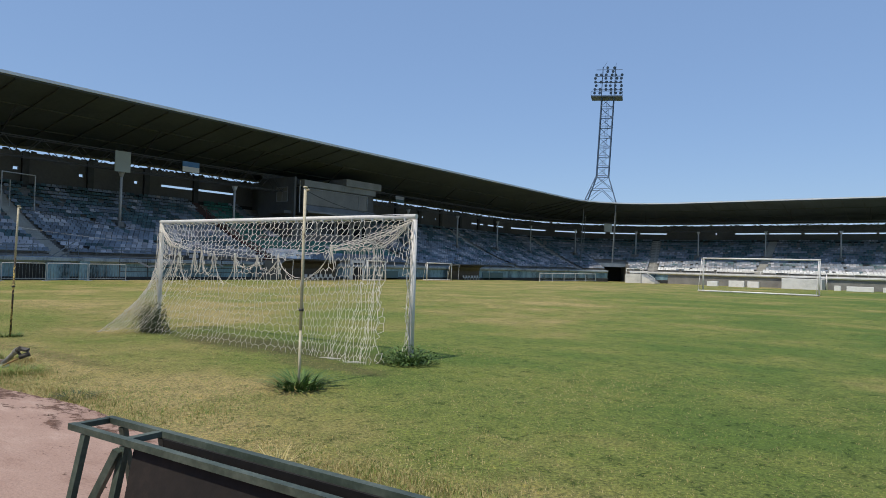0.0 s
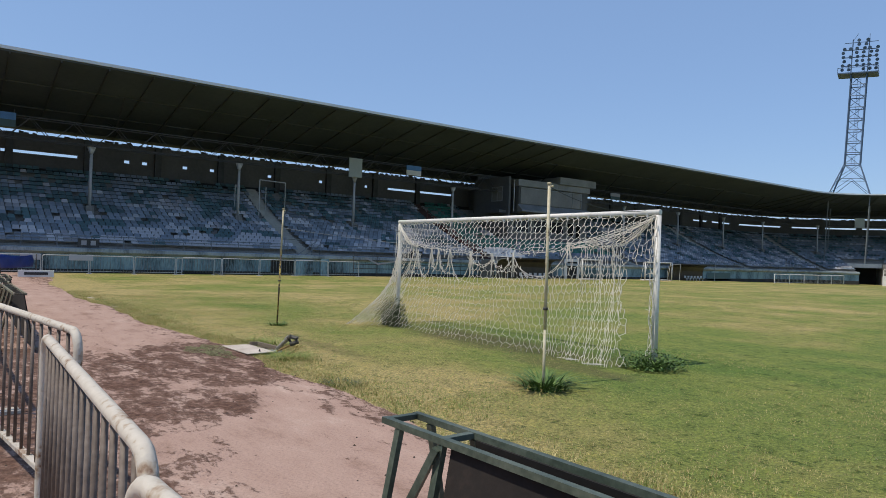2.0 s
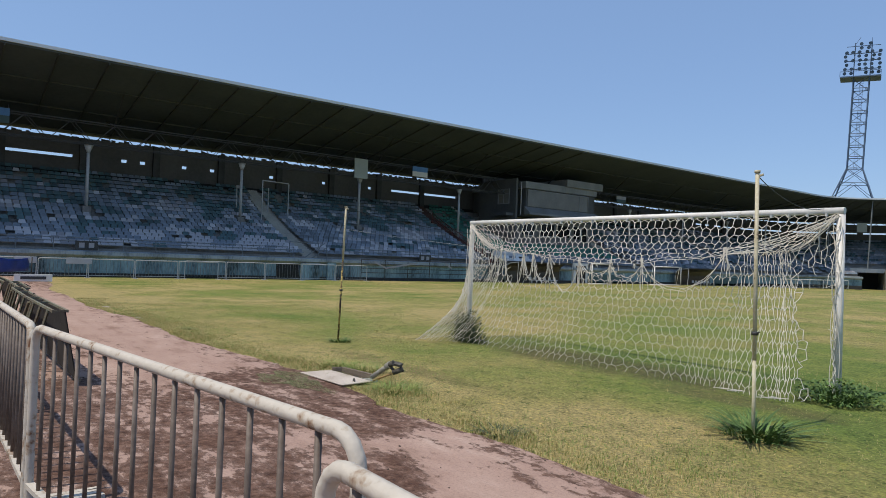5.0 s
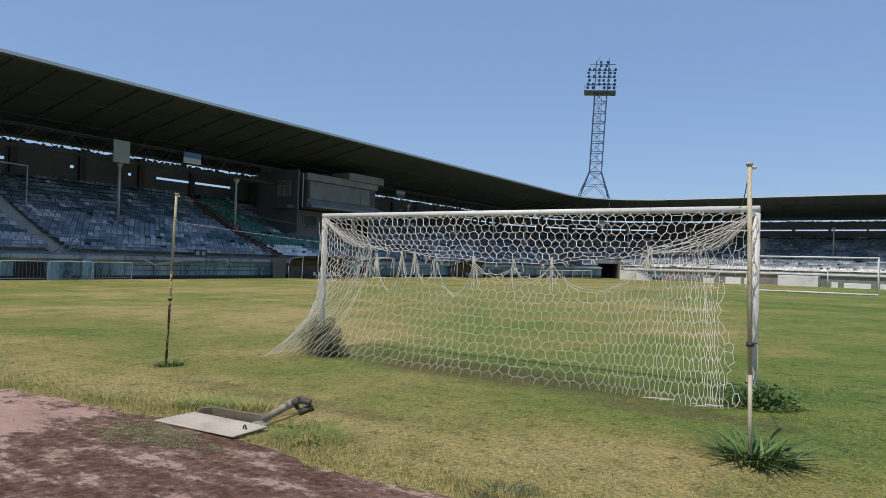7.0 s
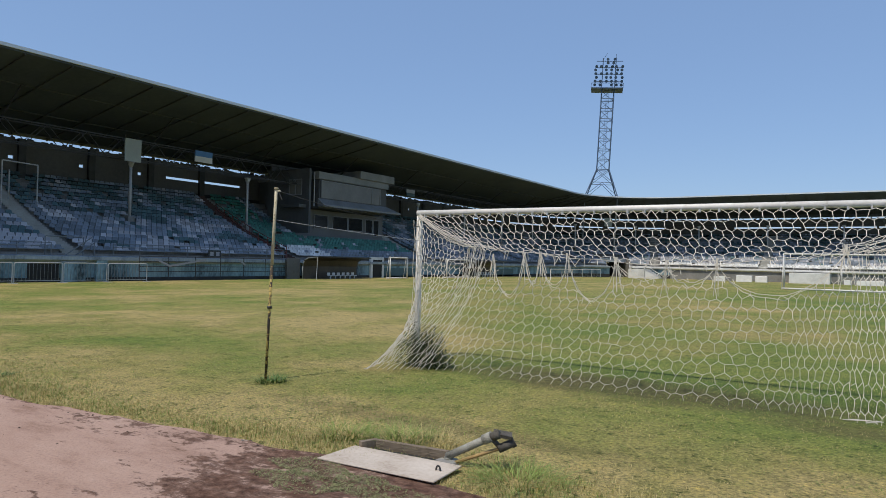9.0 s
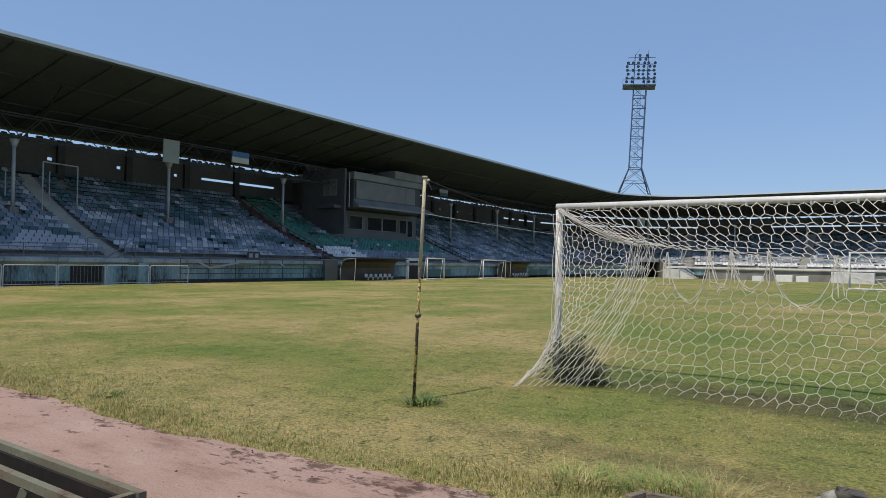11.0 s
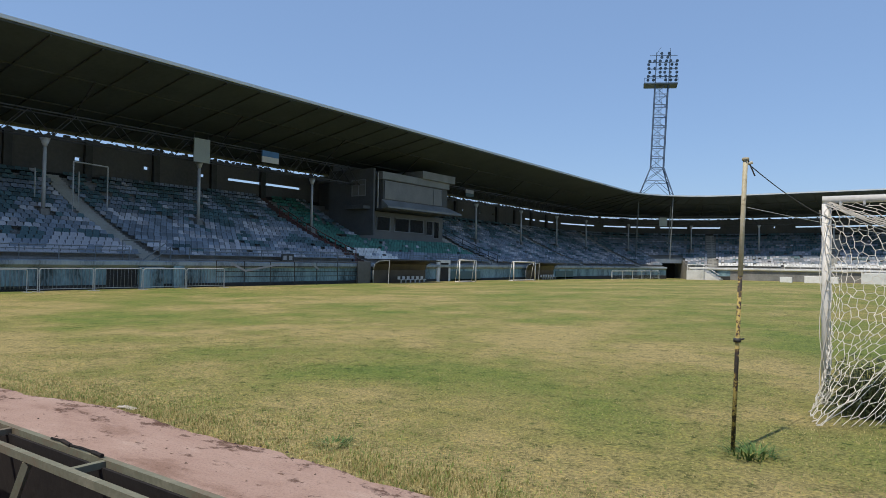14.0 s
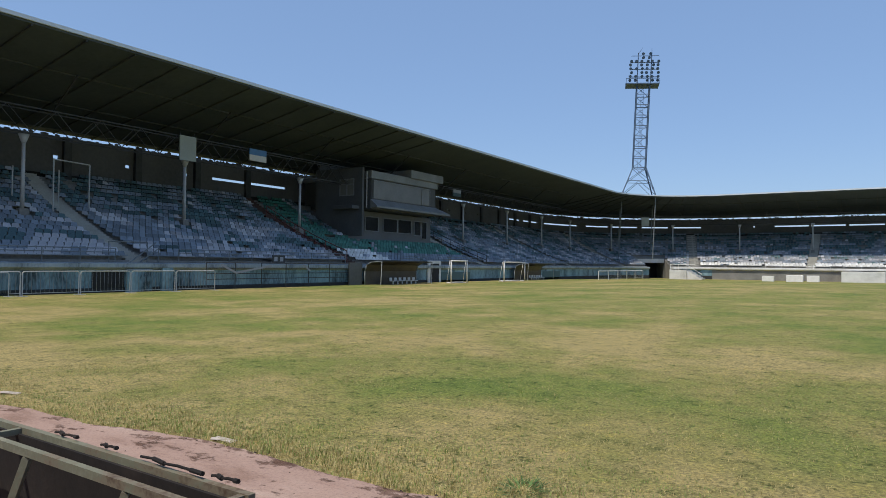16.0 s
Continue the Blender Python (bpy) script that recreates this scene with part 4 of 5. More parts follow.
# far end: white platform with steps, low white boxes, barriers
pf = thing("platform", "white concrete platform with steps and pipe rails at the far corner", "platform")
g0 = height(-44, 126)
slab("deck", (-47.6, 125.5, g0 - 0.2), (-44.6, 129.5, 0.95), PALE, pf)
for k in range(6):
    slab("step", (-44.596 + 0.42 * k, 126.0, g0 - 0.2), (-44.18 + 0.42 * k, 129.0, 0.75 - 0.25 * k), PALE, pf)
for z in (1.45, 1.95):
    bm = bmesh.new()
    bar(bm, (-47.5, 125.7, z), (-43.2, 125.7, z), 0.05)
    part("rail", bm, WHITEPAINT, pf)
for x in (-47.5, -46.0, -44.7):
    bm = bmesh.new()
    bar(bm, (x, 125.7, 0.95), (x, 125.7, 1.95), 0.05)
    part("post", bm, WHITEPAINT, pf)
bm = bmesh.new()
bar(bm, (-44.7, 125.7, 1.95), (-42.0, 125.7, 0.2), 0.05)
part("rail", bm, WHITEPAINT, pf)
for x0, x1, z1 in ((-31.9, -30.1, 0.15), (-28.3, -25.8, 0.35), (-25.3, -23.5, 0.3), (-12.5, -11.6, 0.1), (-10.8, -7.2, 0.05), (-6.0, -4.0, 0.05)):
    bx = thing("low_box", "low white painted block before the far stand", "block", "white blocks at the far end")
    slab("block", (x0, 123.0, height(x0, 123) - 0.1), (x1, 123.8, z1), WHITEPAINT, bx, "", 0.05)
st_ = thing("entrance_block", "streaked white concrete block before the far stand", "block")
slab("block", (-20.6, 126.5, -1.0), (-14.6, 131.0, 1.0), PALE, st_, "", 0.05)
for s in (CORNER + 8, CORNER + 20, CORNER + 32, CORNER + 44):
    railing("parapet_railing", "white pipe railing on the far parapet", s, s + 10, -0.2, 1.45, 2.05, WHITEPAINT, 2, 2.5, "far railings")
for k in range(5):
    crowd_barrier((-50.5 + 0.1 * k, 96.0 + 4.2 * k, height(-52, 100)), 88, 4.1, 1.35, 0.05, WHITEPAINT, GREYSTEEL, 10, "white barrier near the corner tunnel", "barriers at the corner", False)
lintel = tagged(new("tunnel_lintel"), "pale lintel over the corner tunnel", "lintel", kind="structure")
sweep("lintel", [(4.3, 2.25), (4.3, 2.95), (4.7, 2.95), (4.7, 2.25)], tunnel_a, tunnel_b, PALE, lintel)

# pale plates tied to the barriers before the stand
for y, w in ((1.4, 1.3), (4.6, 1.2), (7.6, 1.5)):
    pl = thing("barrier_plate", "pale blank plate tied on a barrier", "sign", "plates on the barriers")
    slab("plate", (-53.34, y - w / 2, 0.55), (-53.3, y + w / 2, 0.95), SEATPALE, pl)

# ---- the near goal ----
GX0, GX1, GH = -14.9, -7.6, 2.44


def goal_y(x):
    return 9.15 + (x - GX0) / (GX1 - GX0) * 0.2


goal = thing("football_goal", "weathered white football goal with a torn net on rough turf", "goal")
g0 = height(-11, 9.2)
for x in (GX0, GX1):
    bm = bmesh.new()
    bar(bm, (x, goal_y(x), g0 - 0.1), (x, goal_y(x), GH - 0.05), 0.052, 14)
    ob = part("post", bm, GOALWHITE, goal)
bm = bmesh.new()
bar(bm, (GX0 - 0.045, goal_y(GX0), GH), (GX1 + 0.045, goal_y(GX1), GH), 0.045, 14)
part("crossbar", bm, GOALWHITE, goal)
for k in range(30):
    x = GX0 + 0.15 + k * (GX1 - GX0 - 0.3) / 29
    bm = bmesh.new()
    box(bm, (x - 0.012, goal_y(x) - 0.085, GH - 0.075), (x + 0.012, goal_y(x) - 0.045, GH - 0.03))
    part("net_clip", bm, GREYSTEEL, goal)

ROPE = material("white_net_twine", tone((0.6, 0.56, 0.49), 0.15), 6.0, 0.8, 0.0)
HANGS = [(-13.12, 1.67), (-12.61, 1.69), (-12.37, 1.71), (-11.97, 1.69), (-11.3, 1.65), (-10.64, 1.62), (-10.05, 1.66), (-8.71, 1.83)]   # where the lower net still hangs
SAGS = [0.51, 0.32, 0.36, 0.5, 0.15, 0.2, 0.42]         # how far its torn edge droops between


def lerp(a, b, t):
    return a + (b - a) * t


def along(points, t):
    """A place on an even polyline of (share, place)."""
    ts = [q[0] for q in points]
    return Vector([float(np.interp(t, ts, [q[1][c] for q in points])) for c in range(3)])


LEFT_KNOT, RIGHT_KNOT = (-13.64, 8.66, 1.87), (-8.13, 9.08, 1.91)
SLACK = [(0, LEFT_KNOT), (0.13, (-12.9, 8.55, 1.81)), (0.29, (-12.0, 8.5, 1.73)), (0.42, (-11.3, 8.5, 1.68)), (0.54, (-10.6, 8.48, 1.65)), (0.65, (-10.05, 8.46, 1.67)), (0.8, (-9.2, 8.44, 1.76)), (1, RIGHT_KNOT)]
FOOT = [(0, (-14.85, 7.72, 0)), (0.08, (-14.4, 8.0, 0)), (0.17, (-13.9, 8.28, 0)), (0.26, (-13.3, 8.42, 0)), (0.45, (-11.8, 8.5, 0)), (0.7, (-9.6, 8.45, 0)), (0.82, (-8.8, 8.4, 0)), (0.92, (-8.2, 8.35, 0)), (1, (-7.7, 8.55, 0))]
UPPER, LOWERL = 0.86, 1.62       # the net's length above and below the slack line


def slack_line(u):
    p = along(SLACK, u)
    p.z += 0.012 * math.sin(u * 37)
    return p


def crowd(u, k):
    """Pleats: the net is drawn together towards both ends of the slack line."""
    return lerp(u, u * u * (3 - 2 * u), k)


def roof_net(u, v):
    t = min(1.0, v / UPPER)
    top = Vector((lerp(GX0 + 0.04, GX1 - 0.04, u), lerp(9.1, 9.3, u), GH - 0.05))
    p = top.lerp(slack_line(crowd(u, 0.55)), t)
    p.z -= 0.13 * math.sin(t * math.pi) * (0.65 + 0.35 * math.sin(u * 9)) * min(1.0, 6 * u * (1 - u) + 0.25)
    return p


def back_net(u, v):
    t = min(1.0, v / LOWERL)
    w = float(np.interp(u, (0, 0.16, 0.5, 0.64, 0.76, 0.88, 1), (0, 0.13, 0.58, 0.74, 0.85, 0.93, 1)))
    top = slack_line(float(np.interp(u, (0, 0.16, 0.5, 0.64, 0.76, 0.88, 1), (0, 0.06, 0.6, 0.79, 0.91, 0.97, 1))))
    foot = along(FOOT, w)
    foot += Vector((0.06 * math.sin(u * 23), 0.1 * math.sin(u * 11), 0))
    foot.z = height(foot.x, foot.y) + 0.025
    k = lerp(1.6, 1.2, min(1.0, w * 5))
    p = top.lerp(foot, t)
    p.x, p.y = lerp(top.x, foot.x, t ** k), lerp(top.y, foot.y, t ** k)
    p.y += 0.14 * math.sin(t * math.pi) * (0.5 + 0.5 * math.sin(u * 6 + 1)) + 0.03 * math.sin(u * 70)
    return p


def torn_edge(x):
    """The height of the lower net's torn upper edge, or None where it is whole."""
    for (xa, za), (xb, zb), sag in zip(HANGS, HANGS[1:], SAGS):
        if xa <= x <= xb:
            k = (x - xa) / (xb - xa)
            return lerp(za, zb, k) - sag * (4 * k * (1 - k)) ** 0.8
    return None


def hole(p, u, v):
    e = torn_edge(p.x)
    return e is not None and p.z > e


def hex_strands(fn, width, length, side, cut=None, jitter=0.02, seed=1):
    """The twine of a hexagonal net laid over fn(u, v): pairs of places."""
    r = random.Random(seed)
    w, h = side * math.sqrt(3), side * 1.5
    seen, out = {}, []

    def node(i, j):
        key = (i, j)
        if key not in seen:
            x, y = i * w / 2, j * side / 2
            u = min(1.0, max(0.0, x / width))
            vv = min(length, max(0.0, y))
            p = fn(u, vv)
            seen[key] = (Vector((p.x + r.gauss(0, jitter), p.y + r.gauss(0, jitter), max(0.0, p.z + r.gauss(0, jitter)))), u, vv)
        return seen[key]
    cols, rows2 = int(width / (w / 2)) + 1, int(length / (side / 2)) + 1
    j = 0
    row = 0
    while j <= rows2:
        for i in range(-1, cols + 1):
            if (i + row) % 2 == 0:
                a, b = node(i, j), node(i + 1, j + 1)
                c = node(i - 1, j + 1)
                for p, q in ((a, b), (a, c)):
                    out.append((p, q))
                d = node(i, j - 2)
                out.append((d, a))
        j += 3
        row += 1
    keep_ = []
    for p, q in out:
        if (p[0] - q[0]).length < 0.02 or (p[2] >= length - 0.01 and q[2] >= length - 0.01):
            continue
        if cut and (cut(*p) or cut(*q)):
            continue
        keep_.append((p[0], q[0]))
    return keep_


def twine(name, strands, r, parent, label=""):
    v, f = [], []
    for a, b in strands:
        w = (b - a).normalized()
        u = w.orthogonal().normalized() * r
        q = w.cross(u)
        n0 = len(v)
        for p in (a - w * r * 0.5, b + w * r * 0.5):
            v += [p + u, p + q, p - u, p - q]
        f += [(n0, n0 + 1, n0 + 5, n0 + 4), (n0 + 1, n0 + 2, n0 + 6, n0 + 5), (n0 + 2, n0 + 3, n0 + 7, n0 + 6), (n0 + 3, n0, n0 + 4, n0 + 7)]
    ob = mesh_ob(name, v, f, ROPE, parent)
    tagged(ob, label, kind="stuff")
    return ob


MESH = 0.084
twine("net_roof", hex_strands(roof_net, 8.0, UPPER, MESH, None, 0.01, 2), 0.005, goal, "white hexagonal roof net")
strands_ = hex_strands(back_net, 9.8, LOWERL, MESH, hole, 0.01)
twine("net_back", [q for q in strands_ if q[0].z > 1.1], 0.0047, goal, "torn white hexagonal net")
twine("net_back", [q for q in strands_ if q[0].z <= 1.1], 0.0036, goal, "thin lower part of the hexagonal net")


def left_side(u, v):
    """From the left post round to the back corner: hangs straight, then spreads on the turf."""
    t = v / 2.5
    top = Vector((GX0, goal_y(GX0) - 0.05, GH - 0.06)).lerp(Vector(LEFT_KNOT), u)
    top.z -= 0.10 * math.sin(u * math.pi)
    foot = Vector((lerp(GX0 + 0.02, -14.85, u) - 0.12 * math.sin(u * math.pi), lerp(9.1, 7.72, u), -0.01))
    k = lerp(1.0, 1.6, u)
    p = top.lerp(foot, t)
    p.x, p.y = lerp(top.x, foot.x, t ** k), lerp(top.y, foot.y, t ** lerp(1.0, 1.6, u))
    p.x += 0.05 * math.sin(u * 14) * t * (1 - t) * 2
    return p


def right_side(u, v):
    t = v / 2.5
    top = Vector((GX1, goal_y(GX1) - 0.05, GH - 0.06)).lerp(Vector(RIGHT_KNOT), u)
    foot = Vector((lerp(GX1, -7.7, u), lerp(9.3, 8.55, u), -0.01))
    p = top.lerp(foot, t)
    p.x += 0.1 * math.sin(u * math.pi) * t
    return p


rnd = random.Random(7)
twine("net_side", hex_strands(left_side, 1.7, 2.5, 0.078, None, 0.011, 3), 0.0048, goal, "white side net")
side_ = hex_strands(right_side, 1.2, 2.5, 0.1, lambda p, u, v: 0.24 + 0.1 * math.sin(v * 9) < u < 0.86 + 0.08 * math.sin(v * 7) and p.z < 1.62 + 0.1 * math.sin(u * 20), 0.016, 5)
twine("net_side", side_, 0.0046, goal, "half torn white side net")


def strand(a, b, sag, n_=8):
    pts = [a.lerp(b, k / n_) - Vector((0, 0, sag * 4 * (k / n_) * (1 - k / n_))) for k in range(n_ + 1)]
    return list(zip(pts, pts[1:]))


loose = []
# the torn edge, doubled and frayed, and the knots that it hangs from
for (xa, za), (xb, zb), sag in zip(HANGS, HANGS[1:], SAGS):
    for low in (0.0, 0.035):
        n_ = 9
        q = [Vector((lerp(xa, xb, k / n_), 8.5 + rnd.gauss(0, 0.012), torn_edge(lerp(xa, xb, k / n_ * 0.998 + 0.001)) - low * math.sin(k / n_ * math.pi) + rnd.gauss(0, 0.012))) for k in range(n_ + 1)]
        loose += list(zip(q, q[1:]))
    for k in range(5):
        x = lerp(xa, xb, rnd.random())
        p = Vector((x, 8.5, torn_edge(x)))
        loose.append((p, p + Vector((rnd.gauss(0, 0.04), rnd.gauss(0, 0.02), rnd.uniform(-0.1, 0.07)))))
for x, z in HANGS:
    top = Vector((x, 8.5, z + 0.09))
    for k in range(7):
        e = Vector((x + rnd.gauss(0, 0.05), 8.5 + rnd.gauss(0, 0.02), z - rnd.uniform(0.08, 0.4)))
        loose += strand(top + Vector((rnd.gauss(0, 0.015), 0, 0)), e, 0.0, 3)
# broken cells left hanging from the slack line
for k in range(40):
    p = slack_line(rnd.uniform(0.08, 0.9))
    loose.append((p, p + Vector((rnd.gauss(0, 0.03), rnd.gauss(0, 0.02), -rnd.uniform(0.03, 0.13)))))
# gathered strands at both upper corners
for corner, other, n_, wide_ in ((Vector((GX0 + 0.03, goal_y(GX0) - 0.05, GH - 0.05)), LEFT_KNOT, 10, 0.05), (Vector((GX1 - 0.04, goal_y(GX1) - 0.05, GH - 0.06)), RIGHT_KNOT, 7, 0.05), (Vector((GX1 - 0.04, goal_y(GX1) - 0.05, GH - 0.06)), (-8.71, 8.45, 1.84), 6, 0.07)):
    for k in range(n_):
        e = Vector(other) + Vector((rnd.gauss(0, wide_), rnd.gauss(0, 0.03), rnd.gauss(0, wide_ * 0.6)))
        loose += strand(corner + Vector((rnd.uniform(-0.04, 0.04), 0, rnd.uniform(-0.03, 0.02))), e, rnd.uniform(0.02, 0.1), 6)
pts = [slack_line(k / 40) for k in range(41)]
loose += list(zip(pts, pts[1:]))
for x in (GX0, GX1):
    for k in range(3):
        p = [Vector((x + 0.07 * math.sin(z * 3 + k * 2) * 0.9, goal_y(x) - 0.075 - 0.02 * rnd.random(), z)) for z in np.arange(0.15, 2.35, 0.12)]
        loose += list(zip(p, p[1:]))
for k in range(14):
    u = 0.8 + 0.2 * rnd.random()
    a = back_net(u, LOWERL * 0.98)
    loose += strand(a, a + Vector((rnd.uniform(-0.25, 0.1), rnd.uniform(-0.22, 0.05), 0.0)), 0.0, 3)
twine("frayed_twine", loose, 0.0052, goal, "loose frayed net strands")

# ---- poles behind the goal ----
POLEWHITE = material("flaking_white_pole_paint", [(0.33, (0.08, 0.05, 0.03)), (0.41, (0.4, 0.35, 0.22)), (0.6, (0.5, 0.46, 0.34)), (0.8, (0.6, 0.57, 0.48))], 6.0, 0.6, 0.2, fine=6)
POLERUST = material("rusty_yellow_pole_paint", [(0.4, (0.025, 0.02, 0.016)), (0.49, (0.08, 0.05, 0.022)), (0.53, (0.4, 0.3, 0.08)), (0.8, (0.46, 0.38, 0.16))], 9.0, 0.75, 0.3, fine=4)


def net_pole(base, top, split, label):
    p = thing("net_pole", label, "pole", "poles behind the goal", base)
    d = Vector(top) - Vector(base)
    m = d * split
    bm = bmesh.new()
    bar(bm, (0, 0, -0.1), m, 0.0185, 10)
    part("lower_tube", bm, POLERUST if split > 0.3 else POLEWHITE, p, "rusty lower tube")
    bm = bmesh.new()
    bar(bm, m, d, 0.0205, 10)
    part("upper_tube", bm, POLEWHITE, p, "white upper tube")
    bm = bmesh.new()
    bar(bm, d - Vector((0, 0, 0.012)), d + Vector((0, 0, 0.012)), 0.03, 10)
    bar(bm, d + Vector((-0.01, 0, -0.05)), d + Vector((0.055, 0.02, -0.03)), 0.012, 6)
    part("cap", bm, POLEWHITE, p)
    bm = bmesh.new()
    q = d * 0.38
    bar(bm, q + Vector((0, 0, -0.015)), q + Vector((0, 0, 0.02)), 0.034, 8)
    bar(bm, q, q + Vector((0.06, -0.02, 0.02)), 0.008, 6)
    part("clamp", bm, STEEL, p)


net_pole((-15.36, 6.24, height(-15.4, 6.2)), (-15.27, 6.26, 2.57), 0.6, "thin pole, white above and rusty yellow below, behind the goal")
net_pole((-7.21, 6.50, height(-7.1, 6.4)), (-7.27, 6.56, 2.62), 0.28, "thin flaking white pole in a weed clump behind the goal")


def cord(label, pts, r=0.005, mat=None):
    t_ = thing("cord", label, "cord", "cords of the net")
    bm = bmesh.new()
    for a, b in zip(pts, pts[1:]):
        bar(bm, a, b, r, 5)
    part("line", bm, mat or STEEL, t_)


def hang(a, b, sag, n_=10):
    a, b = Vector(a), Vector(b)
    return [a.lerp(b, k / n_) - Vector((0, 0, sag * 4 * (k / n_) * (1 - k / n_))) for k in range(n_ + 1)]


cord("dark cord from the pole top to the goal", hang((-15.27, 6.26, 2.55), (-14.85, 9.1, 2.2), 0.05))
cord("grey cord from the pole to the net", hang((-15.29, 6.26, 2.15), LEFT_KNOT, 0.02), 0.003, GREYSTEEL)
cord("dark cord from the flaking pole to the crossbar", hang((-7.27, 6.56, 2.58), (-7.8, 9.3, 2.47), 0.12))
cord("short cord end hanging from the pole top", hang((-15.25, 6.27, 2.56), (-15.2, 6.3, 2.42), 0.0, 3), 0.007)

# ---- hatch and sprinkler pipe ----
LIDMAT = material("pale_scuffed_sheet", [(0.3, (0.26, 0.2, 0.15)), (0.48, (0.42, 0.36, 0.3)), (0.7, (0.53, 0.47, 0.41))], 2.5, 0.8, 0.2)
WOOD = material("weathered_plank", [(0.3, (0.10, 0.075, 0.05)), (0.7, (0.24, 0.19, 0.14))], 4.0, 0.9, 0.4, stretch=(0.3, 3, 3))
PIPE = material("scaly_grey_pipe", [(0.3, (0.12, 0.105, 0.075)), (0.5, (0.26, 0.25, 0.21)), (0.7, (0.38, 0.38, 0.33))], 8.0, 0.6, 0.3)
lid = thing("inspection_cover", "pale scuffed sheet metal cover lying at the turf edge", "cover")
bm = bmesh.new()
q = [Vector(p) for p in ((-12.29, 3.99, -0.018), (-11.16, 4.03, -0.004), (-11.18, 4.47, 0.004), (-12.27, 4.45, -0.012))]
lo, hi = [bm.verts.new(p) for p in q], [bm.verts.new(p + Vector((0, 0, 0.016))) for p in q]
bm.faces.new(lo[::-1])
bm.faces.new(hi)
for k in range(4):
    bm.faces.new((lo[k], lo[(k + 1) % 4], hi[(k + 1) % 4], hi[k]))
part("sheet", bm, LIDMAT, lid, "", 0.008)
bm = bmesh.new()
for k in range(9):
    a, b = math.pi * k / 8, math.pi * (k + 1) / 8
    if k < 8:
        bar(bm, (-11.27 + 0.02 * math.cos(a), 4.26, 0.012 + 0.04 * math.sin(a)), (-11.27 + 0.02 * math.cos(b), 4.26, 0.012 + 0.04 * math.sin(b)), 0.008, 6)
part("handle", bm, STEEL, lid, "dark ring handle")
pit = thing("hatch_pit", "open hatch pit with an old plank rim", "pit")
bm = bmesh.new()
beam(bm, (-12.12, 4.58, 0.0), (-11.42, 4.64, 0.005), 0.05, 0.1)
part("plank", bm, WOOD, pit)
bm = bmesh.new()
beam(bm, (-12.2, 4.44, 0.0), (-12.14, 4.6, 0.0), 0.05, 0.1)
part("plank", bm, WOOD, pit)
bm = bmesh.new()
# black slab just below the rim, painted shade for the pit's hollow
box(bm, (-12.14, 4.45, -0.06), (-11.3, 4.6, -0.02))
part("pit_floor", bm, DARK, pit)
pipe = thing("sprinkler_pipe", "old bent sprinkler pipe with a rusty valve beside the hatch", "pipe")
bm = bmesh.new()
bar(bm, (-11.38, 4.58, -0.08), (-11.38, 4.58, 0.0), 0.09, 14)
part("socket", bm, PIPE, pipe)
bm = bmesh.new()
bar(bm, (-11.4, 4.6, -0.02), (-11.4, 4.62, 0.03), 0.034, 12)
bar(bm, (-11.41, 4.61, 0.02), (-11.02, 4.62, 0.235), 0.032, 12)
bar(bm, (-11.07, 4.62, 0.21), (-11.0, 4.622, 0.248), 0.042, 12)
part("arm", bm, PIPE, pipe)
bm = bmesh.new()
bar(bm, (-11.01, 4.62, 0.24), (-10.93, 4.63, 0.27), 0.035, 10, 0.03)
box(bm, (-0.07, -0.03, -0.014), (0.08, 0.05, 0.014), pose(-10.93, 4.66, 0.262, 12, 8, 25))
bar(bm, (-11.0, 4.63, 0.225), (-10.93, 4.66, 0.15), 0.02, 8)
bar(bm, (-10.95, 4.64, 0.15), (-10.86, 4.72, 0.2), 0.034, 10)
bar(bm, (-10.88, 4.7, 0.25), (-10.84, 4.72, 0.17), 0.018, 8)
bar(bm, (-10.99, 4.62, 0.275), (-10.95, 4.64, 0.3), 0.012, 6)
part("valve", bm, material("rusty_valve_iron", tone((0.09, 0.08, 0.065), 0.5), 14.0, 0.7, 0.4, 0.3), pipe, "rusty valve head")
bm = bmesh.new()
bar(bm, (-11.3, 4.56, 0.0), (-10.95, 4.66, 0.15), 0.014, 8)
part("rod", bm, material("rusty_yellow_rod", tone((0.3, 0.2, 0.08), 0.4), 9.0, 0.7, 0.2), pipe, "thin rusty rod")
slab("block", (-11.47, 4.5, -0.06), (-11.28, 4.57, 0.01), CONCRETE, pipe, "chipped concrete block")

# ---- green board frames along the track ----
GREENSTEEL = material("dark_green_steel_paint", [(0.3, (0.02, 0.024, 0.017)), (0.5, (0.048, 0.065, 0.047)), (0.75, (0.13, 0.15, 0.115))], 3.0, 0.5, 0.1)
BOARD = material("black_brown_board_back", [(0.3, (0.004, 0.003, 0.003)), (0.55, (0.014, 0.01, 0.008)), (0.75, (0.045, 0.03, 0.022))], 1.6, 0.95, 0.2)

# paler, more olive paint than GREENSTEEL, for the open trestles
RAILPALE = material("pale_olive_paint", [(0.34, (0.08, 0.05, 0.03)), (0.45, (0.16, 0.13, 0.085)), (0.55, (0.15, 0.15, 0.1)), (0.75, (0.24, 0.22, 0.155))], 4.0, 0.75, 0.1)
BLACKBOARD = material("black_board_face", [(0.3, (0.004, 0.004, 0.004)), (0.55, (0.008, 0.007, 0.006)), (0.75, (0.03, 0.024, 0.02))], 1.6, 0.85, 0.2)


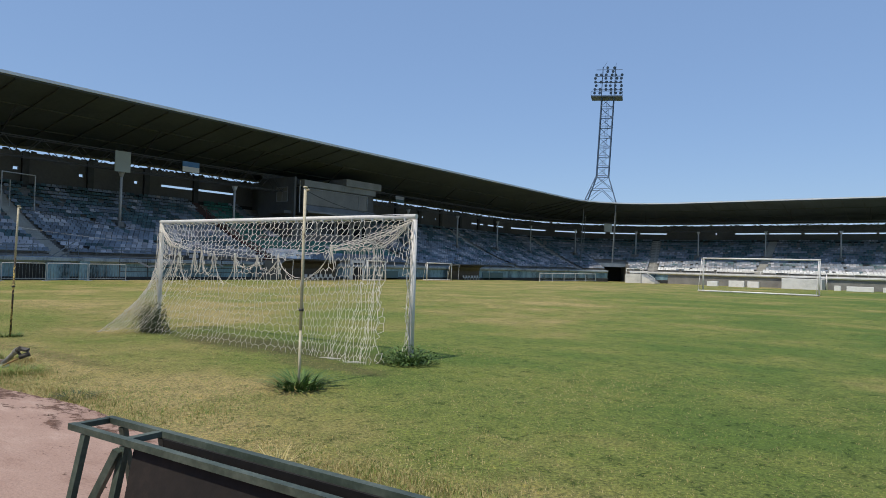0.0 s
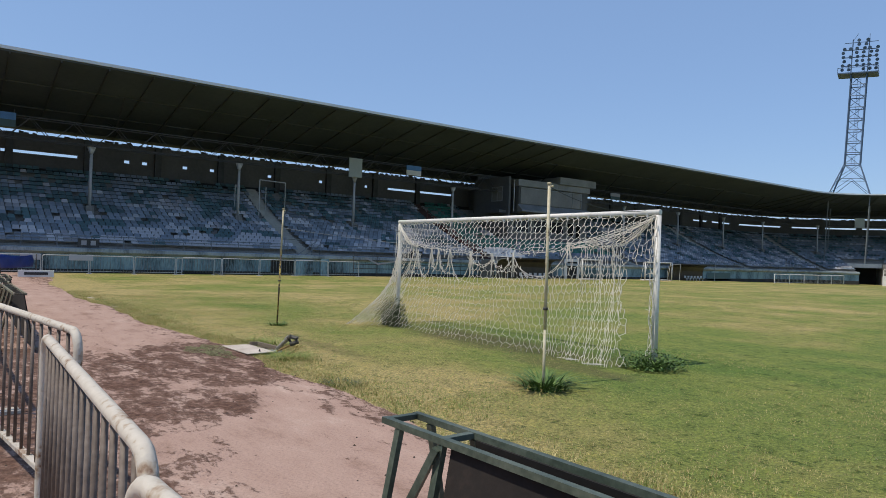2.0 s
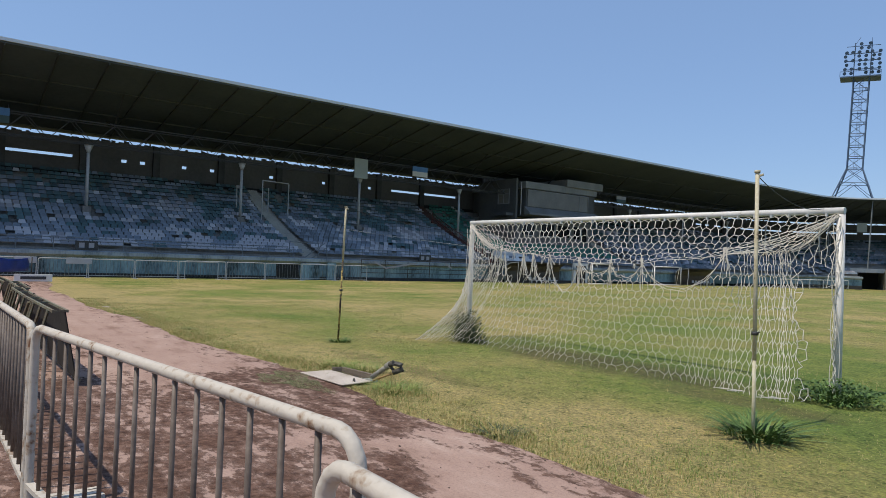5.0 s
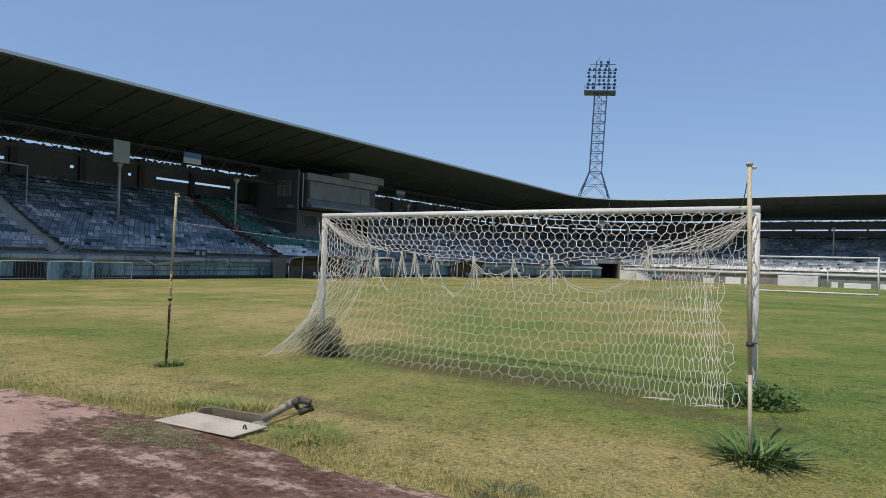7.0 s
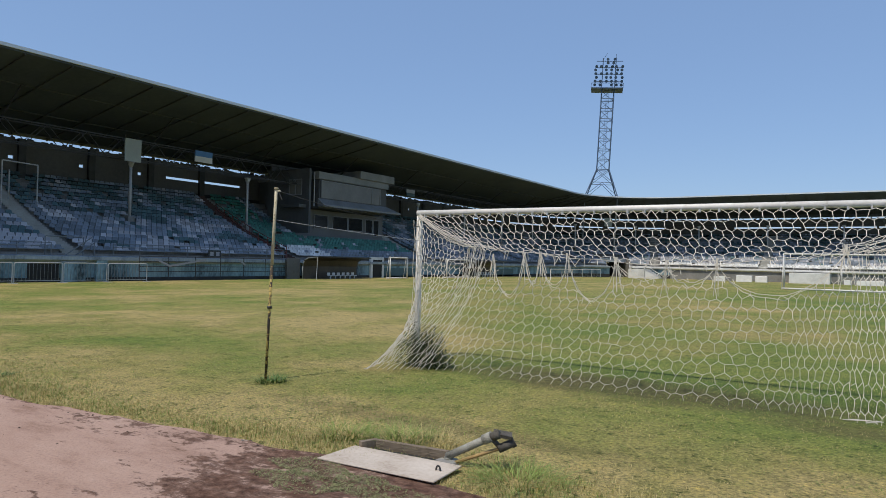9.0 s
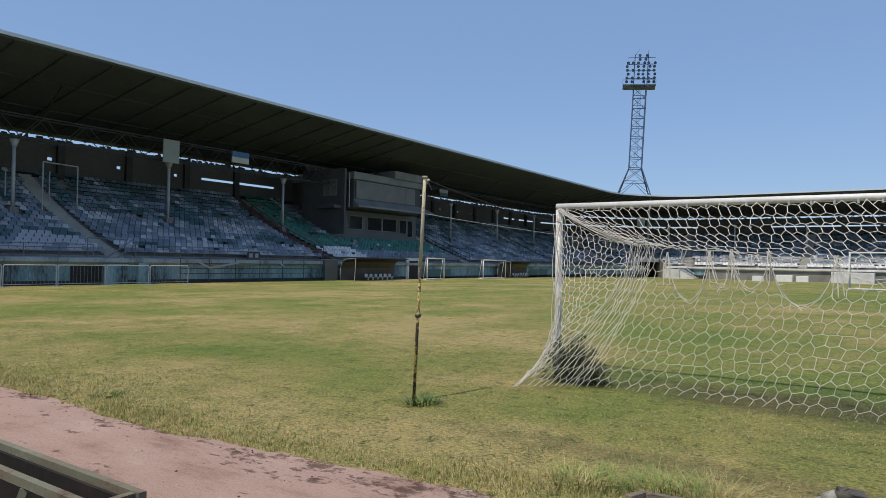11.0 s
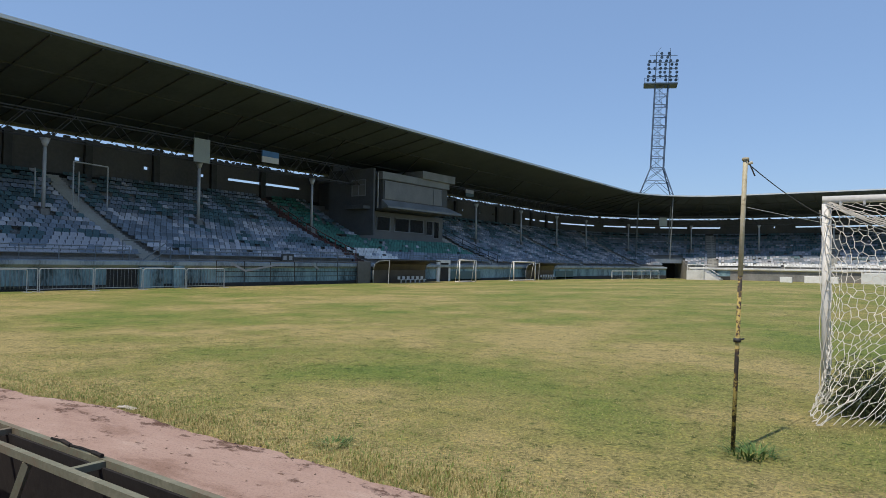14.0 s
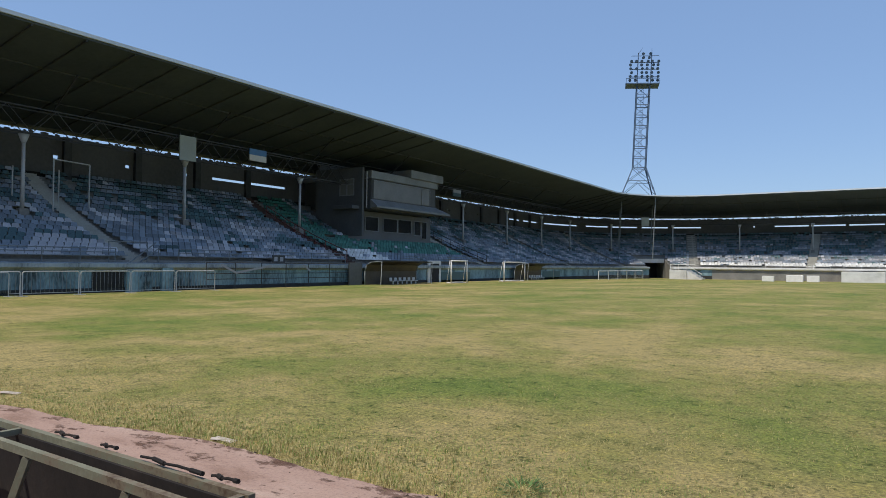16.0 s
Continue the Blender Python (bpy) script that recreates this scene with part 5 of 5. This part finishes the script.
def board_frame(a, b, label, open_side=False, half=0.0875):
    """A trestle for perimeter boards: two top rails, splayed legs, and two sloping panels."""
    t_, L = between(a, b)
    f = thing("board_trestle", label, "perimeter board", "board frames beside the track")
    f.matrix_world = pose(a[0], a[1], height(*a) + 0.012, 0, 0, t_)
    paint = RAILPALE if open_side else GREENSTEEL
    H, foot = 0.875, half + 0.17
    for s in (-1, 1):
        bm = bmesh.new()
        beam(bm, (0, s * half, H), (L, s * half, H), *((0.026, 0.03) if open_side else (0.032, 0.028)))
        part("top_rail", bm, paint, f, "green top rail")
        bm = bmesh.new()
        beam(bm, (0.45, s * foot * 0.96, 0.06), (L - 0.05, s * foot * 0.96, 0.06), 0.035, 0.035)
        part("bottom_rail", bm, paint, f)
        for x in ((0.5, L - 1.72, L - 1.07, L - 0.42) if open_side else (0.12, 0.42, L * 0.5, L - 0.1)):
            bm = bmesh.new()
            lean = 0.22 if open_side and s < 0 else 0.0
            beam(bm, (x, s * half, H - 0.02), (x - lean, s * foot, 0.0), 0.028 if open_side else 0.036, 0.026)
            part("leg", bm, paint, f)
        if open_side and s < 0:
            continue
        bm = bmesh.new()
        k = (foot - half) / H
        x0, x1 = (-0.06, L + 0.02) if open_side else (0.46, L - 0.06)
        drop = 0.008 if open_side else 0.012
        pts_ = [(x0, s * (half + k * drop - 0.02), H - drop), (x1, s * (half + k * drop - 0.02), H - drop), (x1, s * (foot - 0.05), 0.09), (x0, s * (foot - 0.05), 0.09)]
        lo = [bm.verts.new(p) for p in pts_]
        hi = [bm.verts.new((p[0], p[1] - s * 0.012, p[2])) for p in pts_]
        bm.faces.new(lo)
        bm.faces.new(hi[::-1])
        for q_ in range(4):
            bm.faces.new((lo[q_], hi[q_], hi[(q_ + 1) % 4], lo[(q_ + 1) % 4]))
        part("panel", bm, BOARD if open_side or s < 0 else BLACKBOARD, f, "dark board panel")
    for x in ((0.02, 0.5, L - 1.42, L - 0.03) if open_side else (0.02, 0.42, L * 0.72, L - 0.03)):
        bm = bmesh.new()
        beam(bm, (x, -half, H), (x, half, H), 0.026 if open_side else 0.035, 0.024)
        part("crossbar", bm, paint, f)
    bm = bmesh.new()
    beam(bm, (0.42, -half - 0.03, H - 0.03), (0.05, -foot - 0.03, 0.02), 0.035, 0.03)
    part("brace", bm, paint, f)


board_frame((-3.62, 1.965), (-0.75, 2.1), "dark green steel trestle with board panels on the track")
for a, b in (((-12.6, 1.11), (-15.0, 1.09)), ((-15.05, 1.09), (-17.74, 1.115)), ((-17.78, 1.245), (-20.5, 1.30)), ((-20.62, 1.22), (-23.1, 1.18)), ((-23.4, 1.1), (-26.0, 1.05))):
    board_frame(b, a, "green steel trestle with one dark board panel beside the track", True, 0.072)

# ---- blue tarpaulin fence ----
tarp = thing("tarpaulin_fence", "low fence covered with a sagging blue tarpaulin", "fence")
line_ = [(-14.4, 0.13), (-18.0, 0.05), (-22.0, 0.0), (-28.0, 0.0), (-35.0, 0.2), (-42.0, 1.1), (-48.0, 2.7), (-52.6, 4.9)]
tv, tf = [], []
fine_pts = []
for (x0, y0), (x1, y1) in zip(line_, line_[1:]):
    for k in range(8):
        fine_pts.append((lerp(x0, x1, k / 8), lerp(y0, y1, k / 8)))
for i, (x, y) in enumerate(fine_pts):
    g = height(x, y)
    for k in range(6):
        z = g + lerp(1.28 - 0.10 * abs(math.sin(i * math.pi / 8)), 0.28 if i < 5 else 0.45, k / 5)
        tv.append((x, y + 0.05 * math.sin(i * 1.7 + k * 0.8) + 0.03 * noise.noise((i * 0.9, k * 1.3, 0)), z))
n_ = 6
tf = [(i * n_ + k, (i + 1) * n_ + k, (i + 1) * n_ + k + 1, i * n_ + k + 1) for i in range(len(fine_pts) - 1) for k in range(n_ - 1)]
ob = mesh_ob("sheet", tv, tf, BLUESHEET, tarp)
sol = ob.modifiers.new("thickness", "SOLIDIFY")
sol.thickness = 0.012
for poly in ob.data.polygons:
    poly.use_smooth = True
for x, y in line_:
    bm = bmesh.new()
    bar(bm, (x, y - 0.03, height(x, y)), (x, y - 0.03, height(x, y) + 1.3), 0.035, 8)
    box(bm, (x - 0.3, y - 0.06, height(x, y)), (x + 0.3, y, height(x, y) + 0.03))
    part("post", bm, STEEL, tarp, "dark steel post")
plate = thing("ground_sign", "small white sign board standing on the track", "sign")
slab("plate", (-46.0, 3.4, -0.3), (-45.95, 5.2, 0.1), SEATWHITE, plate)
slab("line", (-45.947, 3.7, -0.18), (-45.94, 4.9, -0.02), STEEL, plate)

# ---- weeds and grass ----
def leaf_material(name, dark, lit):
    m = material(name, [(0.2, dark), (0.8, lit)], 4.0, 0.65, 0.0, island=0.75)
    p = m.node_tree.nodes["Principled BSDF"]
    p.inputs["Specular IOR Level"].default_value = 0.3
    return m


WEED = leaf_material("dark_green_weed", (0.045, 0.09, 0.02), (0.13, 0.21, 0.055))
BLADE = leaf_material("green_grass_blade", (0.13, 0.19, 0.04), (0.26, 0.32, 0.085))
STRAW = leaf_material("dry_straw_blade", (0.3, 0.25, 0.09), (0.5, 0.41, 0.19))
SCRUB = leaf_material("grey_green_scrub", (0.035, 0.05, 0.02), (0.11, 0.13, 0.06))


def blade(v, f, base, ang, tall, lean, width, segs=3):
    n0 = len(v)
    dx, dy = math.cos(ang), math.sin(ang)
    for k in range(segs):
        t = k / segs
        w = width * (1 - t * 0.75) / 2
        o = lean * t * t
        z = tall * t * (1 - 0.25 * t * min(1.0, lean / max(tall, 1e-3)))
        v += [(base[0] + dx * o - dy * w, base[1] + dy * o + dx * w, base[2] + z), (base[0] + dx * o + dy * w, base[1] + dy * o - dx * w, base[2] + z)]
    v.append((base[0] + dx * lean, base[1] + dy * lean, base[2] + tall * (1 - 0.25 * min(1.0, lean / max(tall, 1e-3)))))
    for k in range(segs - 1):
        a = n0 + 2 * k
        f.append((a, a + 1, a + 3, a + 2))
    a = n0 + 2 * (segs - 1)
    f.append((a, a + 1, a + 2))


def clump(name, x, y, radius, tall, n_, mat, label, width=0.014, spread_=0.6, cat="weed", leafy=0):
    r = random.Random(round(x * 37 + y * 11))
    v, f = [], []
    for _ in range(n_):
        a, q = r.uniform(0, 2 * math.pi), radius * math.sqrt(r.random()) * 0.55
        bx, by = x + q * math.cos(a), y + q * math.sin(a)
        h = tall * r.uniform(0.45, 1.05)
        blade(v, f, (bx, by, height(bx, by) - 0.01), a + r.gauss(0, 0.5), h, radius * spread_ * r.uniform(0.3, 1.3), width * r.uniform(0.6, 1.4), 4)
    for _ in range(leafy):
        a, q = r.uniform(0, 2 * math.pi), radius * math.sqrt(r.random())
        z = tall * r.uniform(0.1, 1.0) * (1 - 0.5 * (q / radius) ** 2)
        bx, by = x + q * math.cos(a), y + q * math.sin(a)
        blade(v, f, (bx, by, height(bx, by) + z), r.uniform(0, 6.28), 0.05 * r.uniform(0.2, 1), 0.07, 0.035, 3)
    return tagged(mesh_ob(name, v, f, mat), label, cat, "weeds on the turf")


clump("weed_clump", -7.16, 6.47, 0.55, 0.27, 210, WEED, "spiky dark green weed clump at a pole foot", 0.03, 0.8)
clump("weed_clump", -7.5, 9.15, 0.5, 0.3, 150, WEED, "leafy green weed clump at the goal post", 0.024, 0.55, "weed", 600)
clump("scrub_bush", -14.5, 8.72, 0.4, 0.72, 300, SCRUB, "grey-green scrub growing inside the net corner", 0.012, 0.35, "bush", 700)
clump("scrub_bush", -14.2, 8.65, 0.3, 0.36, 110, SCRUB, "grey-green scrub growing inside the net corner", 0.012, 0.4, "bush", 260)
clump("weed_clump", -15.2, 6.2, 0.34, 0.14, 130, WEED, "low weed tuft at a pole foot", 0.014, 0.6)
clump("weed_clump", -8.5, 4.25, 0.3, 0.1, 110, SCRUB, "small dry weed at the track edge", 0.012, 0.8)
clump("weed_clump", -12.1, 4.9, 0.5, 0.2, 300, BLADE, "long grass behind the hatch", 0.006, 0.5, "grass tuft")
clump("weed_clump", -11.75, 4.95, 0.5, 0.22, 160, STRAW, "dry long grass behind the hatch", 0.005, 0.6, "grass tuft")
clump("weed_clump", -12.75, 4.6, 0.4, 0.2, 110, STRAW, "dry long grass behind the hatch", 0.005, 0.6, "grass tuft")
clump("weed_clump", -12.6, 4.75, 0.5, 0.16, 260, BLADE, "long grass behind the hatch", 0.006, 0.4, "grass tuft")
clump("weed_clump", -10.7, 4.5, 0.6, 0.15, 420, BLADE, "long grass around the pipe", 0.006, 0.5, "grass tuft")
# a low green mat before the hatch, uneven at its rim
r = random.Random(61)
v, f = [], []
while len(f) < 12000:
    a, q = r.uniform(0, 2 * math.pi), math.sqrt(r.random())
    edge = 1.0 + 0.28 * math.sin(3 * a + 1) + 0.16 * math.sin(7 * a)
    bx, by = -11.85 + 0.72 * q * edge * math.cos(a), 3.68 + 0.3 * q * edge * math.sin(a)
    blade(v, f, (bx, by, height(bx, by) + r.uniform(0.0, 0.022)), r.uniform(0, 6.28), r.uniform(0.004, 0.014), r.uniform(0.01, 0.028), r.uniform(0.006, 0.014), 2)
tagged(mesh_ob("weed_mat", v, f, leaf_material("dusty_creeping_weed", (0.11, 0.125, 0.05), (0.25, 0.25, 0.12))), "low green mat of creeping weed before the hatch", "weed", "weeds on the turf")
clump("weed_clump", -18.3, 4.25, 0.26, 0.07, 90, WEED, "low weed tuft at the track edge", 0.012, 0.6)
clump("weed_clump", -4.6, 3.9, 0.28, 0.22, 60, STRAW, "dry spiky straw tuft at the track edge", 0.012, 1.0, "grass tuft")


def turf(name, n_, seed, mat, place, tall, label, width):
    r = random.Random(seed)
    v, f = [], []
    made = 0
    while made < n_:
        x, y, keep_, h = place(r)
        if not keep_:
            continue
        made += 1
        z = height(x, y) - 0.005
        for _ in range(3):
            blade(v, f, (x + r.gauss(0, 0.02), y + r.gauss(0, 0.02), z), r.uniform(0, 6.28), tall * h * r.uniform(0.5, 1.2), tall * r.uniform(0.2, 1.0), width * r.uniform(0.6, 1.3), 2)
    return tagged(mesh_ob(name, v, f, mat), label, "grass", kind="stuff")


def edge_place(r):
    x = r.uniform(-30, -1)
    e = track_edge(x)
    d = abs(r.gauss(0, 0.45)) - 0.05
    n1 = noise.noise((x * 0.8, d * 2, 1.0))
    return x, e + d, r.random() < 0.55 + 0.6 * n1, 1.0 + 0.7 * n1


def field_place(dry):
    def fn(r):
        x, y = r.uniform(-27, 0), 4.0 + 7.5 * r.random() ** 1.6
        n1 = noise.noise((x * 0.35, y * 0.6, 0)) + 0.5 * noise.noise((x * 1.1, y * 1.3, 4))
        n1 = n1 if dry else -n1
        return x, y, y > track_edge(x) + 0.05 and r.random() < 0.45 + 0.8 * n1, 0.7 + 0.5 * r.random()
    return fn


turf("edge_grass", 15000, 21, STRAW, edge_place, 0.045, "dry straw grass fringe along the track", 0.0055)
turf("edge_grass", 6000, 22, BLADE, edge_place, 0.045, "green grass fringe along the track", 0.0055)
turf("turf_blades", 26000, 23, STRAW, field_place(True), 0.026, "short dry turf blades", 0.006)
turf("turf_blades", 30000, 24, BLADE, field_place(False), 0.028, "short green turf blades", 0.006)

# crumbs of earth and litter on the track
rnd = random.Random(31)
v, f = [], []
for _ in range(1500):
    x = rnd.uniform(-22, -2)
    y = rnd.choice((rnd.gauss(0.3, 0.8), track_edge(x) - abs(rnd.gauss(0, 0.35)), rnd.gauss(3.0, 0.5) if -13 < x < -8 else rnd.uniform(0, 4)))
    if y > track_edge(x) or y < -4:
        continue
    q = rnd.choice((0.003, 0.004, 0.005, 0.008, 0.014)) * rnd.uniform(0.7, 1.3)
    z = height(x, max(y, 0)) + 0.008
    n0 = len(v)
    a = rnd.uniform(0, 6.28)
    for k in range(5):
        v.append((x + q * rnd.uniform(0.7, 1.6) * math.cos(a + k * 1.257), y + q * rnd.uniform(0.7, 1.4) * math.sin(a + k * 1.257), z))
    v.append((x, y, z + q * 0.9))
    f += [(n0 + k, n0 + (k + 1) % 5, n0 + 5) for k in range(5)]
tagged(mesh_ob("earth_crumbs", v, f, material("dark_earth_crumbs", tone((0.09, 0.06, 0.045), 0.5), 5.0, 0.95, 0.0, island=0.7)), "crumbs of dark earth scattered on the track", "debris", kind="stuff")
for x, y, w, a in ((-25.1, 4.0, 0.28, 20), (-13.2, 4.02, 0.06, 50), (-21.1, 3.95, 0.24, 5)):
    lt = thing("litter", "scrap of pale litter at the turf edge", "litter", "litter scraps")
    bm = bmesh.new()
    m = pose(x, y, height(x, y) + 0.012, 2, 2, a)
    box(bm, (-w / 2, -w / 6, 0), (w / 2, w / 6, 0.004), m)
    box(bm, (-w / 2, -w / 8, 0.005), (0, w / 9, 0.009), m @ pose(0, 0, 0, 3, 2, 30))
    part("scrap", bm, LIDMAT, lt)

# dry stalks lying on the board frames
for x, y, a, L in ((-18.95, 1.345, 1, 0.16), (-18.62, 1.34, 2, 0.1), (-18.36, 1.332, -1, 0.34), (-17.98, 1.33, 3, 0.12), (-15.75, 1.162, 1, 0.18), (-16.9, 1.178, -1, 0.4)):
    tw = thing("dry_stalk", "dry dark stalk lying on a board frame", "stalk", "stalks on the board frames")
    bm = bmesh.new()
    m = pose(x, y, height(x, y) + 0.906, 0, 0, a)
    for k in range(5):
        bar(bm, m @ Vector((L * k / 5, 0.005 * math.sin(k * 2.1), 0.003 * (k % 2))), m @ Vector((L * (k + 1.1) / 5, 0.005 * math.sin(k * 2.1 + 2.1), 0.003 * ((k + 1) % 2))), 0.005 + 0.003 * (k % 3 == 1), 6)
    part("stem", bm, BOARD, tw)
